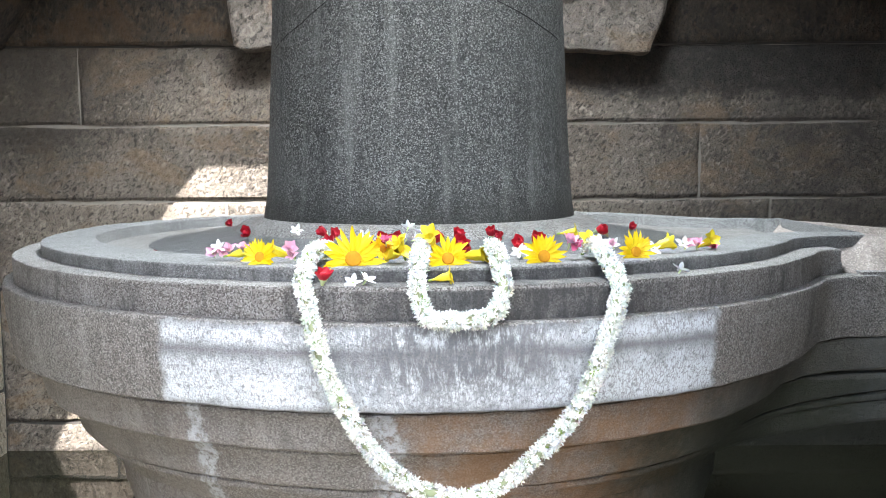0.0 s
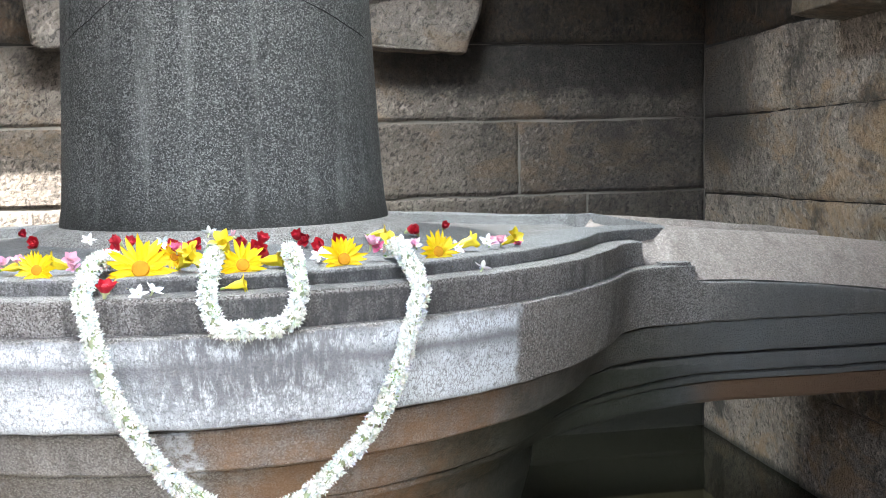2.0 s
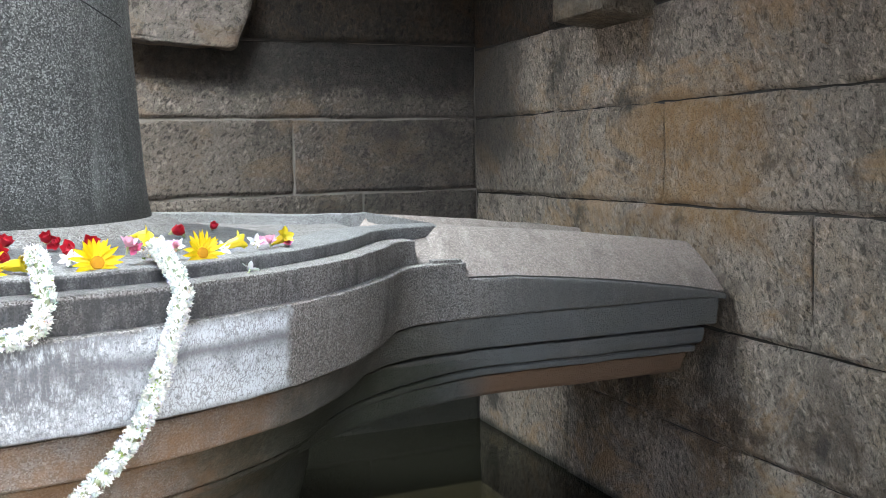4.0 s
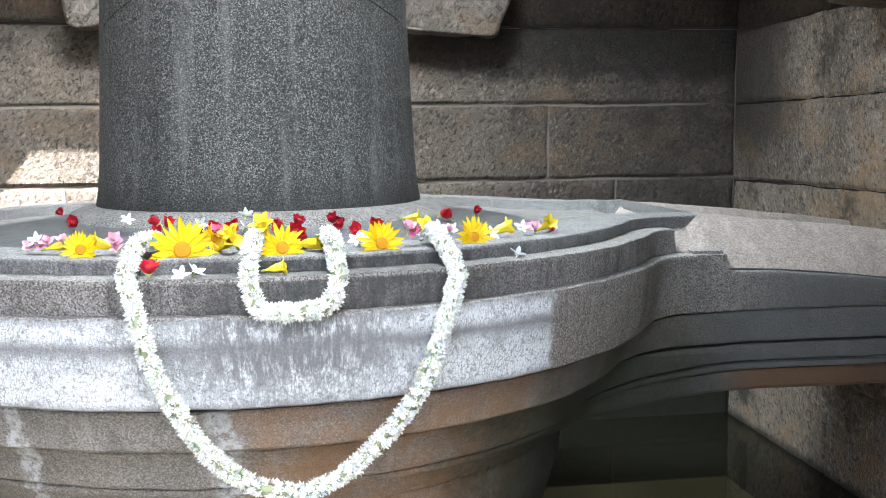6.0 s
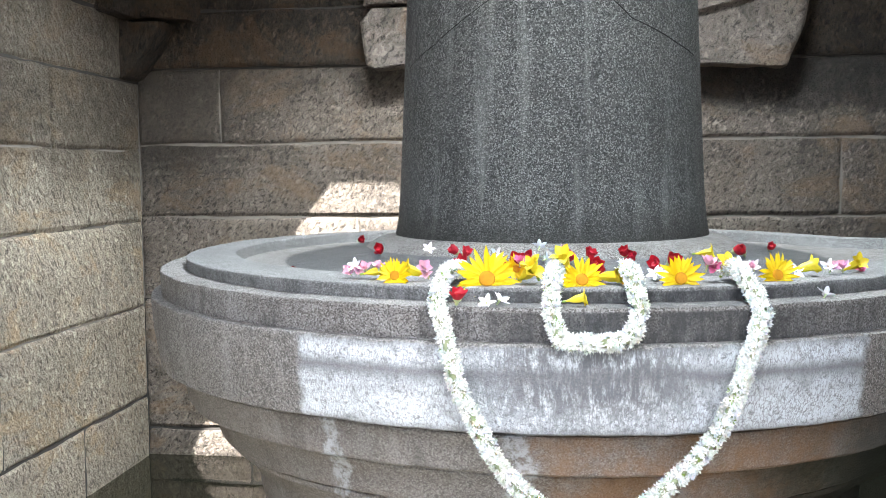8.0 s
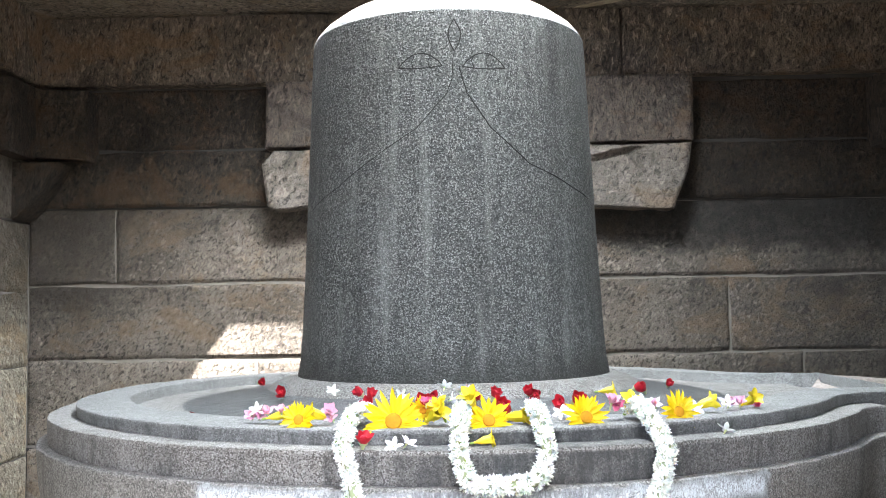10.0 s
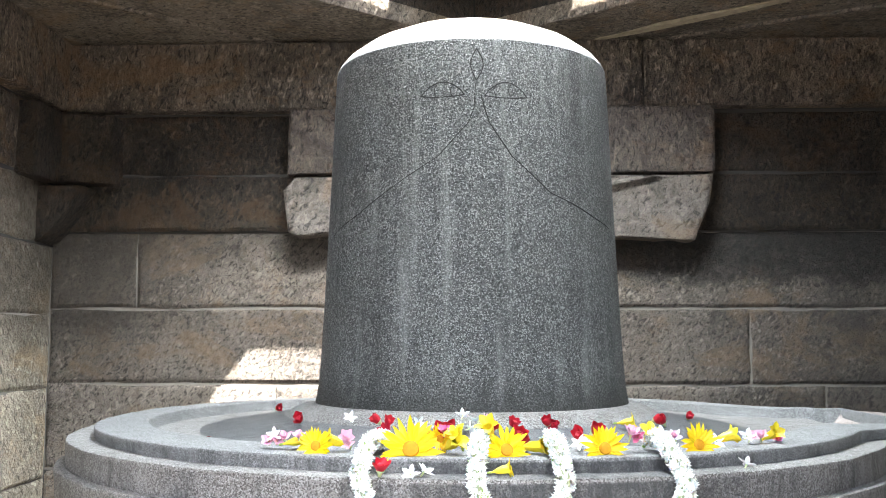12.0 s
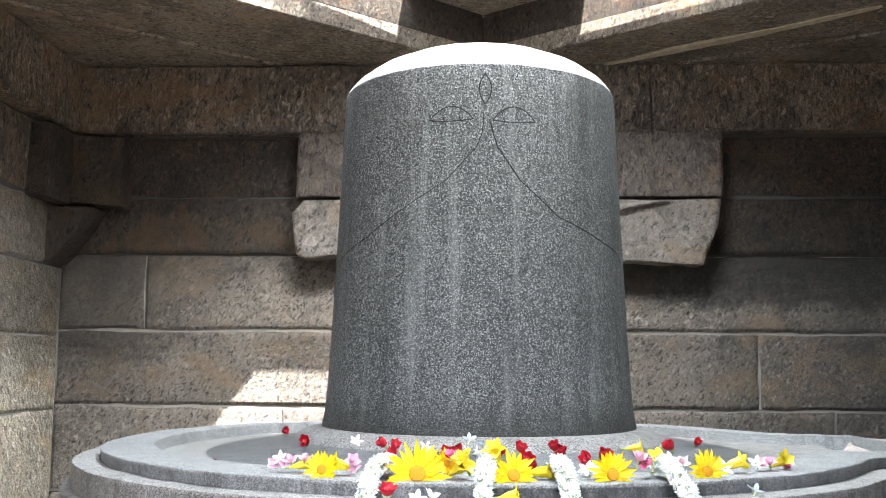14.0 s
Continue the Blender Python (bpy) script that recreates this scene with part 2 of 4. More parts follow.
def with_paint(n, col):
    """Worn white lime paint in three bands on the front, flaking along upright cracks."""
    x, y, z = n.xyz()
    edge = n.noise(22, 5, 0.7)
    wob = n.math("MULTIPLY_ADD", edge, 0.05, -0.025)
    xe = n.math("ADD", x, wob)
    ze = n.math("ADD", z, n.math("MULTIPLY", wob, 0.7))
    inside = n.math("MULTIPLY", n.span(xe, -0.585, 0.745, 0.012), n.math("LESS_THAN", y, 0.0))
    zone = n.math("MULTIPLY", inside, n.span(ze, -0.31, -0.103, 0.004))
    thin = n.math("MULTIPLY", zone, n.ramp(n.noise(70, 5, 0.75), [(0.30, 0.5), (0.62, 0.92)]))
    col = n.mix(thin, col, (0.22, 0.23, 0.25))
    top = n.span(ze, -0.152, -0.108, 0.016)
    mid = n.math("MULTIPLY", n.span(ze, -0.222, -0.184, 0.020), n.ramp(n.noise(8, 5, 0.7), [(0.35, 0.45), (0.6, 1.0)]))
    low = n.span(ze, -0.298, -0.222, 0.018)
    bands = n.math("MINIMUM", 1.0, n.math("ADD", top, n.math("ADD", mid, low)))
    warp = n.nt.nodes.new("ShaderNodeVectorMath")
    warp.operation = "ADD"
    n.link(n.mapping((1.7, 1.7, 0.50)), warp.inputs[0])
    n.link(n.math("MULTIPLY", n.noise(34, 4, 0.7), 0.03), warp.inputs[1])
    crack = n.voronoi(88, warp.outputs[0], "DISTANCE_TO_EDGE")
    wide = n.math("MULTIPLY_ADD", n.noise(9, 4, 0.7), 0.24, -0.07)
    lines = n.math("MULTIPLY_ADD", n.math("LESS_THAN", crack, wide), -0.62, 1.0)
    flake = n.math("MULTIPLY", lines, n.ramp(n.noise(95, 6, 0.8), [(0.40, 0.12), (0.47, 1.0)]))
    patchy = n.ramp(n.noise(13, 6, 0.75), [(0.34, 0.35), (0.46, 1.0)])
    worn = n.math("MULTIPLY", n.span(xe, -0.12, 0.34, 0.16), n.ramp(n.noise(60, 6, 0.8, n.mapping((1, 1, 0.3))), [(0.46, 0.95), (0.60, 0.08)]))
    worn = n.math("MULTIPLY", worn, n.smooth(z, -0.30, -0.20, 0.4, 1.0))
    keep = n.math("MULTIPLY", n.math("MULTIPLY", flake, patchy), n.math("SUBTRACT", 1.0, worn))
    col = n.mix(n.math("MULTIPLY", n.math("MULTIPLY", inside, bands), keep), col, (0.74, 0.785, 0.83))
    wet = n.math("MULTIPLY", n.smooth(xe, 1.45, 1.75), n.ramp(n.noise(7, 5, 0.7, n.mapping((1, 1, 0.3))), [(0.3, 0.95), (0.65, 0.6)]))
    col = n.mix(wet, col, (0.165, 0.172, 0.172))
    dark_spot = n.math("MULTIPLY", zone, n.math("MULTIPLY", worn, 0.55))
    return n.mix(dark_spot, col, (0.10, 0.105, 0.115))


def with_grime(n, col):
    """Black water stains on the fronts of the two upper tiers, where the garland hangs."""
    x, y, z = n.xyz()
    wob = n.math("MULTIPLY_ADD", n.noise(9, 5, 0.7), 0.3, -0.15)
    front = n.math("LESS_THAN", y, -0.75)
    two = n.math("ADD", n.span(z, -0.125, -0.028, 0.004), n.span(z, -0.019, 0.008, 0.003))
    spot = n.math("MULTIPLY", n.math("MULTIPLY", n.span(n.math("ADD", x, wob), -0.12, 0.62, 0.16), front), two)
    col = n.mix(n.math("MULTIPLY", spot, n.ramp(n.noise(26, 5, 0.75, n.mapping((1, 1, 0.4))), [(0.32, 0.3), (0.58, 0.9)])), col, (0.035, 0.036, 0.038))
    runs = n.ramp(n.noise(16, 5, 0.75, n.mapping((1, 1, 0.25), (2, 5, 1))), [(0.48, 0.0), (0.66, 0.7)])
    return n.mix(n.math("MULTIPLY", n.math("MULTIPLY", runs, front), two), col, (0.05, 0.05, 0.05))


def with_rust(n, col):
    """Rusty run-off and lime drips below the painted band."""
    x, y, z = n.xyz()
    wob = n.math("MULTIPLY_ADD", n.noise(16, 5, 0.7), 0.12, -0.06)
    xe = n.math("ADD", x, wob)
    front = n.math("LESS_THAN", y, 0.0)
    rust = n.math("MULTIPLY", n.math("MULTIPLY", n.span(n.math("MULTIPLY_ADD", wob, 2.0, x), -0.02, 0.78, 0.10), front), n.ramp(n.noise(7, 5, 0.7), [(0.34, 0.08), (0.60, 0.70)]))
    col = n.mix(rust, col, (0.26, 0.125, 0.042))
    drip = n.math("MULTIPLY", n.math("ADD", n.span(xe, -0.56, -0.51, 0.012), n.span(xe, -0.09, -0.02, 0.015)), front)
    drip = n.math("MULTIPLY", drip, n.ramp(n.noise(45, 5, 0.75), [(0.40, 0.0), (0.55, 0.85)]))
    col = n.mix(drip, col, (0.55, 0.57, 0.61))
    algae = n.math("MULTIPLY", n.span(n.math("MULTIPLY_ADD", wob, 3.0, x), 0.72, 1.75, 0.16), n.ramp(n.noise(5, 6, 0.7), [(0.25, 0.35), (0.55, 0.85)]))
    col = n.mix(algae, col, n.mix(n.noise(90, 4, 0.8), (0.020, 0.023, 0.018), (0.085, 0.09, 0.075)))
    moss = n.math("MULTIPLY", n.span(n.math("ADD", x, n.math("MULTIPLY", wob, 2.0)), 0.50, 1.60, 0.14), n.math("LESS_THAN", n.math("ADD", z, n.math("MULTIPLY", wob, 0.4)), -0.43))
    col = n.mix(n.math("MULTIPLY", moss, n.ramp(n.noise(40, 5, 0.75), [(0.3, 0.95), (0.62, 0.55)])), col, (0.018, 0.024, 0.012))
    wet = n.math("MULTIPLY", n.smooth(n.math("MULTIPLY_ADD", wob, 2.0, x), 1.30, 1.65), n.ramp(n.noise(6, 5, 0.7, n.mapping((1, 1, 0.3))), [(0.3, 0.95), (0.65, 0.6)]))
    col = n.mix(wet, col, (0.150, 0.162, 0.165))
    brown = n.math("MULTIPLY", n.math("LESS_THAN", z, -0.500), n.span(xe, 1.55, 2.6, 0.1))
    return n.mix(n.math("MULTIPLY", brown, 0.8), col, (0.20, 0.105, 0.05))


def with_foot(n, col):
    """A damp oily band with a ragged edge round the shaft's foot."""
    x, y, z = n.xyz()
    wob = n.math("MULTIPLY_ADD", n.noise(14, 6, 0.75), 0.16, -0.08)
    wet = n.smooth(n.math("ADD", z, wob), 0.07, 0.20, 0.75, 0.0)
    return n.mix(wet, col, (0.020, 0.020, 0.018))


def with_silt(n, col):
    """Brown silt in the basin's rim and thin wet streaks along its floor."""
    x, y, z = n.xyz()
    wob = n.math("MULTIPLY_ADD", n.noise(9, 5, 0.7), 0.03, -0.015)
    col = n.mix(n.ramp(n.noise(12, 5, 0.75, n.mapping((1, 3.5, 1))), [(0.46, 0.0), (0.60, 0.65)]), col, (0.045, 0.047, 0.05))
    return n.mix(n.smooth(n.math("ADD", z, wob), -0.045, -0.015, 0.8, 0.0), col, (0.15, 0.12, 0.08))


SHAFT = speckled("pecked_black_granite", (0.118, 0.124, 0.121), (0.008, 0.009, 0.009), (0.38, 0.39, 0.38), 0.5, 290.0, 0.82, None, None, with_foot)
# the shaft's granite again, lightened in colour so the dome looks fully sunlit
SHAFT_TOP = speckled("sunlit_granite_top", (0.34, 0.34, 0.33), (0.2, 0.2, 0.2), (0.5, 0.5, 0.5), 0.6, 235.0, 0.5)
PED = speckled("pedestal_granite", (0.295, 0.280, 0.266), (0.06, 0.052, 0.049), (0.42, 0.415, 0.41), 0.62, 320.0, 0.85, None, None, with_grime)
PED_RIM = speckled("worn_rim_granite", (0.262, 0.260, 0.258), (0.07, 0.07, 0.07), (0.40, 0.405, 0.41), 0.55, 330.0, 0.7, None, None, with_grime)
BASIN = speckled("smooth_basin_granite", (0.12, 0.123, 0.13), (0.06, 0.06, 0.06), (0.34, 0.345, 0.35), 0.42, 300.0, 0.4, None, None, with_silt)
PED_C = speckled("pedestal_granite_painted", (0.29, 0.274, 0.258), (0.06, 0.058, 0.055), (0.45, 0.435, 0.42), 0.68, 310.0, 0.8, (0.235, 0.205, 0.185), None, with_paint)
PED_LOW = speckled("pedestal_granite_damp", (0.30, 0.276, 0.258), (0.08, 0.073, 0.068), (0.45, 0.43, 0.41), 0.6, 300.0, 0.6, (0.26, 0.215, 0.185), None, with_rust)
FLANK = speckled("spout_granite", (0.38, 0.325, 0.295), (0.17, 0.148, 0.135), (0.54, 0.48, 0.44), 0.7, 230.0, 0.55, (0.40, 0.325, 0.29))

# ---- builders ----


def part(name, bm, material, parent=None, label="", smooth=False):
    me = bpy.data.meshes.new(name)
    bm.to_mesh(me)
    bm.free()
    if material is not None:
        me.materials.append(material)
    if smooth:
        for p in me.polygons:
            p.use_smooth = True
        me.set_sharp_from_angle(angle=radians(32))
    ob = new(name, me)
    if parent is not None:
        ob.parent = parent
    if label:
        tagged(ob, label)
    return ob


def box(bm, lo, hi, bevel=0.0):
    r = bmesh.ops.create_cube(bm, size=1.0)
    vs = r["verts"]
    for v in vs:
        v.co = Vector([lo[i] + (v.co[i] + 0.5) * (hi[i] - lo[i]) for i in range(3)])
    if bevel:
        es = list({e for v in vs for e in v.link_edges})
        bmesh.ops.bevel(bm, geom=es, offset=bevel, segments=2, affect="EDGES")
    return vs


CY = -0.11      # the pedestal's centre lies a little in front of the origin
WATER = -1.35
BACK, LEFT, RIGHT, FRONT = 1.65, -2.357, 2.59, -2.9


def outline(R, w, rf, tip, steps=192, end=9.0):
    """Plan of one tier: a circle that runs out into a spout of half width w along +x, joined by hollow curves."""
    pts = []
    if tip is None:
        return [(R * math.cos(a), R * math.sin(a)) for a in np.linspace(0, 2 * math.pi, steps, endpoint=False)]
    xc = math.sqrt((R + rf) ** 2 - (w + rf) ** 2)
    a0 = math.atan2(w + rf, xc)
    side = []
    n_line = 14
    for i in range(n_line):
        side.append((tip + (xc - tip) * i / n_line, w))
    for i in range(17):
        a = -math.pi / 2 + (a0 - math.pi - (-math.pi / 2)) * i / 16
        side.append((xc + rf * math.cos(a), w + rf + rf * math.sin(a)))
    for i in range(1, steps // 2):
        a = a0 + (math.pi - a0) * i / (steps // 2)
        side.append((R * math.cos(a), R * math.sin(a)))
    side = [(min(x, end), y) for x, y in side]
    up = side
    down = [(x, -y) for x, y in reversed(side)]
    return up + [(-R, 0.0)] + down


def tier(name, rings, material, parent, zfun=None, caps=(True, True), label=""):
    """Stacked rings of equal length; caps close on the long axis, so that the plan stays filled at any width."""
    bm = bmesh.new()
    grid = []
    for pts, z in rings:
        grid.append([bm.verts.new((x, y, zfun(x, z) if zfun else z)) for x, y in pts])
    n = len(grid[0])
    for a, b in zip(grid, grid[1:]):
        for i in range(n):
            j = (i + 1) % n
            bm.faces.new((a[i], a[j], b[j], b[i]))
    for on, ring, flip in ((caps[0], grid[0], True), (caps[1], grid[-1], False)):
        if on:
            spine = [bm.verts.new((v.co.x, 0, v.co.z)) for v in ring]
            for i in range(n):
                j = (i + 1) % n
                f = (ring[i], ring[j], spine[j], spine[i])
                bm.faces.new(f if not flip else f[::-1])
    bmesh.ops.remove_doubles(bm, verts=bm.verts, dist=1e-5)
    bmesh.ops.recalc_face_normals(bm, faces=bm.faces)
    for v in bm.verts:
        p = v.co * 7.0
        v.co += Vector((noise.noise(p), noise.noise(p + Vector((9, 0, 0))), 0.7 * noise.noise(p * 2.3 + Vector((0, 5, 0))))) * 0.0045
    return part(name, bm, material, parent, label)


# ---- the place: walls, floor, water, roof ----
def block(bm, x0, x1, z0, z1, thick, seed, rough=0.010, step=0.07, edge=0.018):
    """One dressed stone in wall space: x along, z up, face at y = 0 towards -y; worn edges and an uneven face."""
    nx, nz = max(4, int((x1 - x0) / step)), max(3, int((z1 - z0) / step))
    us = [0.0, edge / (x1 - x0)] + [i / nx for i in range(1, nx)] + [1 - edge / (x1 - x0), 1.0]
    ws = [0.0, edge / (z1 - z0)] + [i / nz for i in range(1, nz)] + [1 - edge / (z1 - z0), 1.0]
    us, ws = sorted(set(us)), sorted(set(ws))
    g = []
    for j, w in enumerate(ws):
        row = []
        for i, u in enumerate(us):
            x, z = x0 + (x1 - x0) * u, z0 + (z1 - z0) * w
            p = Vector((x * 3.1 + seed * 7.7, z * 3.1, seed * 3.3))
            d = noise.noise(p) * rough + noise.noise(p * 4.3) * rough * 0.5
            on = (i in (0, len(us) - 1)) + (j in (0, len(ws) - 1))
            if on:
                d += 0.012
                x += noise.noise(p * 2.7 + Vector((5, 0, 0))) * 0.009 + noise.noise(p * 0.8) * 0.006
                z += noise.noise(p * 2.7 + Vector((0, 9, 0))) * 0.009 + noise.noise(p * 0.8 + Vector((3, 3, 0))) * 0.006
            row.append(bm.verts.new((x, d, z)))
        g.append(row)
    for a, b in zip(g, g[1:]):
        for i in range(len(us) - 1):
            bm.faces.new((a[i], a[i + 1], b[i + 1], b[i]))
    ring = g[0] + [r[-1] for r in g[1:-1]] + g[-1][::-1] + [r[0] for r in g[1:-1]][::-1]
    back = [bm.verts.new((v.co.x, thick, v.co.z)) for v in ring]
    for i in range(len(ring)):
        j = (i + 1) % len(ring)
        bm.faces.new((ring[j], ring[i], back[i], back[j]))


def masonry(wall, courses, m, material, seed=0, joint=0.009, proud=0.0, thick=0.22, rough=0.010):
    """Courses of single stones on a wall: (z0, z1, [x breaks], y offset)."""
    k = seed
    for c in courses:
        z0, z1, xs = c[:3]
        off = c[3] if len(c) > 3 else 0.0
        use = c[4] if len(c) > 4 else material
        for a, b in zip(xs, xs[1:]):
            k += 1
            bm = bmesh.new()
            block(bm, a + joint / 2, b - joint / 2, z0 + joint / 2, z1 - joint / 2, thick, k, rough)
            for v in bm.verts:
                v.co.y -= off
            bmesh.ops.recalc_face_normals(bm, faces=bm.faces)
            ob = part("stone_block", bm, use, wall, smooth=False)
            ob.matrix_basis = m


def backing(name, lo, hi, material, label):
    bm = bmesh.new()
    box(bm, lo, hi)
    return tagged(part(name, bm, material), label, "wall", kind="structure")


wall_north = backing("wall_north", (LEFT - 0.5, BACK + 0.015, -1.75), (RIGHT + 0.5, BACK + 0.5, 3.0), MORTAR, "back wall of chiselled granite blocks in lime mortar")
wall_west = backing("wall_west", (LEFT - 0.5, FRONT, -1.75), (LEFT - 0.015, BACK + 0.015, 3.0), MORTAR, "side wall of weathered granite blocks with mortared joints")
wall_east = backing("wall_east", (RIGHT + 0.02, FRONT, -1.75), (RIGHT + 0.5, BACK + 0.02, 3.0), GAP, "side wall of weathered granite blocks with open joints")

# dry joints: earth-dark core behind the upper and the lowest courses
for wall, x0, x1, y0, y1, bands in ((wall_north, LEFT - 0.4, RIGHT + 0.4, BACK + 0.010, BACK + 0.3, ((-1.74, -0.425), (0.88, 2.99))),
                                    (wall_west, LEFT - 0.3, LEFT - 0.010, FRONT + 0.004, BACK + 0.014, ((-1.74, -0.90), (0.805, 2.99)))):
    for z0, z1 in bands:
        bm = bmesh.new()
        box(bm, (x0, y0, z0), (x1, y1, z1))
        part("wall_core", bm, GAP, wall, "dark earth core seen in open joints")

M_N = pose(0, BACK, 0)
M_W = pose(LEFT, 0, 0, 0, 0, 90)     # wall space x runs to world +y
M_E = pose(RIGHT, 0, 0, 0, 0, -90)   # wall space x runs to world -y
masonry(wall_north, [
    (-1.72, -1.19, [LEFT - 0.018, -1.75, -0.9, 0.2, 1.3, RIGHT + 0.018]),
    (-1.19, -0.42, [LEFT - 0.018, -1.3, -0.2, 0.9, 1.9, RIGHT + 0.018]),
    (-0.42, 0.045, [LEFT - 0.018, -1.1, 0.2, 1.9, RIGHT + 0.018]),
    (0.045, 0.46, [LEFT - 0.018, -0.5, 1.50, RIGHT + 0.018]),
    (0.46, 0.885, [LEFT - 0.018, -1.885, 0.3, RIGHT + 0.018]),
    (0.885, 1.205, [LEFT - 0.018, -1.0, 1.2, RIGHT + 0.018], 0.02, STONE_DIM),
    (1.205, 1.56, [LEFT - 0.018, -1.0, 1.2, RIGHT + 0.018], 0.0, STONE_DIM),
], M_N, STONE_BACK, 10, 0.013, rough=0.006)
masonry(wall_west, [
    (-1.72, -1.00, [-2.88, -1.6, -0.3, 0.9, BACK - 0.004]),
    (-1.00, -0.47, [-2.88, -1.4, 0.2, BACK - 0.004]),
    (-0.47, 0.02, [-2.88, -1.8, -0.2, 1.19, BACK - 0.004]),
    (0.02, 0.42, [-2.88, -1.2, 0.1, BACK - 0.004]),
    (0.42, 0.81, [-2.88, -0.8, 0.7, BACK - 0.004]),
    (0.81, 1.16, [-2.88, -1.6, -0.1, BACK - 0.004]),
    (1.16, 1.56, [-2.88, -1.0, 0.4, BACK - 0.004], 0.0, STONE_TOP),
], M_W, STONE_SIDE, 60, 0.009, rough=0.006)
masonry(wall_east, [
    (-1.72, -0.885, [-BACK + 0.004, -0.59, 0.62, 1.6, 2.88]),
    (-0.885, -0.44, [-BACK + 0.004, 0.02, 1.9, 2.88]),
    (-0.44, 0.03, [-BACK + 0.004, -0.6, 1.042, 2.0, 2.88]),
    (0.03, 0.455, [-BACK + 0.004, 0.2, 1.75, 2.88]),
    (0.455, 0.86, [-BACK + 0.004, -0.72, 1.11, 2.88]),
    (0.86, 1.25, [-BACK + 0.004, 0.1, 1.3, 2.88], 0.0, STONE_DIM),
    (1.25, 1.56, [-BACK + 0.004, -0.5, 0.8, 2.88], 0.0, STONE_TOP),
], M_E, STONE_EAST, 110, 0.009)

# floor under the water, and the ground outside the doorway
bm = bmesh.new()
box(bm, (LEFT - 0.5, FRONT, -1.95), (RIGHT + 0.5, BACK + 0.5, -1.75))
tagged(part("floor", bm, plain("pool_floor", (0.40, 0.36, 0.27), 0.8, 0.3, 3.0, 0.01)), "pale silted stone floor under shallow water", "floor", kind="structure")
bm = bmesh.new()
box(bm, (-60, -60, -1.9), (60, FRONT, -1.36))
tagged(part("ground", bm, plain("dusty_ground", (0.075, 0.068, 0.06), 0.9, 0.2, 4.0, 0.01)), "dusty bare ground before the doorway", "ground", kind="structure")

m, nt, b = mat("murky_water")
n = Net(nt)
b.inputs["Base Color"].default_value = (0.014, 0.014, 0.010, 1)
b.inputs["Roughness"].default_value = 0.04
b.inputs["IOR"].default_value = 1.33
n.bump(n.noise(5, 3, 0.5), 0.15, 0.01, b)
tr = nt.nodes.new("ShaderNodeBsdfTransparent")
tr.inputs["Color"].default_value = (0.62, 0.60, 0.42, 1)
mx = nt.nodes.new("ShaderNodeMixShader")
mx.inputs[0].default_value = 0.86
nt.links.new(tr.outputs[0], mx.inputs[1])
nt.links.new(b.outputs[0], mx.inputs[2])
nt.links.new(mx.outputs[0], nt.nodes["Material Output"].inputs["Surface"])
WATER_M = m
bm = bmesh.new()
bmesh.ops.create_grid(bm, x_segments=4, y_segments=4, size=0.5)
for v in bm.verts:
    v.co = Vector((LEFT - 0.01 + (v.co.x + 0.5) * (RIGHT - LEFT + 0.02), FRONT + (v.co.y + 0.5) * (BACK - FRONT), WATER))
water = tagged(part("water", bm, WATER_M), "murky greenish still water round the pedestal", "water", kind="structure")
water.visible_shadow = False

# roof: corner slabs laid slantwise leave a lozenge of open sky
ROOF = 1.95


def shrink_slab(name, polys, z0, z1, material, label):
    """One ceiling of several stones, each an extruded plan with its own soffit height."""
    bm = bmesh.new()
    for poly, dz in polys:
        lo = [bm.verts.new((x, y, z0 + dz)) for x, y in poly]
        hi = [bm.verts.new((x, y, z1)) for x, y in poly]
        bm.faces.new(lo[::-1])
        bm.faces.new(hi)
        for i in range(len(poly)):
            j = (i + 1) % len(poly)
            bm.faces.new((lo[i], lo[j], hi[j], hi[i]))
    bmesh.ops.recalc_face_normals(bm, faces=bm.faces)
    return tagged(part(name, bm, material), label, "ceiling", kind="structure")


LEDGE_W = [(-0.004, 1.60), (-0.004, 2.0), (-0.24, 2.0), (-2.64, -0.02), (-2.64, -0.90), (-2.30, -0.78), (-1.75, -0.32), (-1.17, 0.56)]
LEDGE_E = [(0.004, 1.60), (1.24, 0.68), (2.30, -0.10), (2.90, -0.10), (2.90, 0.20), (1.03, 1.27), (0.45, 1.80), (0.45, 2.0), (0.004, 2.0)]
shrink_slab("ceiling_northwest", [
    (LEDGE_W, 0.0),
    ([(-0.27, 2.0), (-0.70, 2.0), (-2.74, 0.12), (-2.74, -0.05)], 0.016),
    ([(-0.715, 2.0), (LEFT - 0.4, 2.0), (LEFT - 0.4, 0.13)], 0.004)],
    ROOF, ROOF + 0.10, STONE_ROOF, "slanting granite corner slabs of the roof")
shrink_slab("ceiling_northeast", [
    (LEDGE_E, 0.0),
    ([(0.475, 2.0), (0.475, 1.815), (1.05, 1.295), (2.92, 0.225), (2.92, 0.66), (0.49, 1.905)], 0.016),
    ([(0.50, 2.0), (0.50, 1.92), (2.92, 0.68), (2.92, 2.0)], 0.004)],
    ROOF, ROOF + 0.10, STONE_ROOF, "slanting granite corner slabs of the roof")
# this course's faces lie in shade, painted by the darker granite
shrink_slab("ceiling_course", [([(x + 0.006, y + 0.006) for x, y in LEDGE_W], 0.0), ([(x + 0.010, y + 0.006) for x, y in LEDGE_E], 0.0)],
            ROOF + 0.104, ROOF + 0.30, STONE_DIM, "brown granite course above the corner slabs, shade put into its colour")
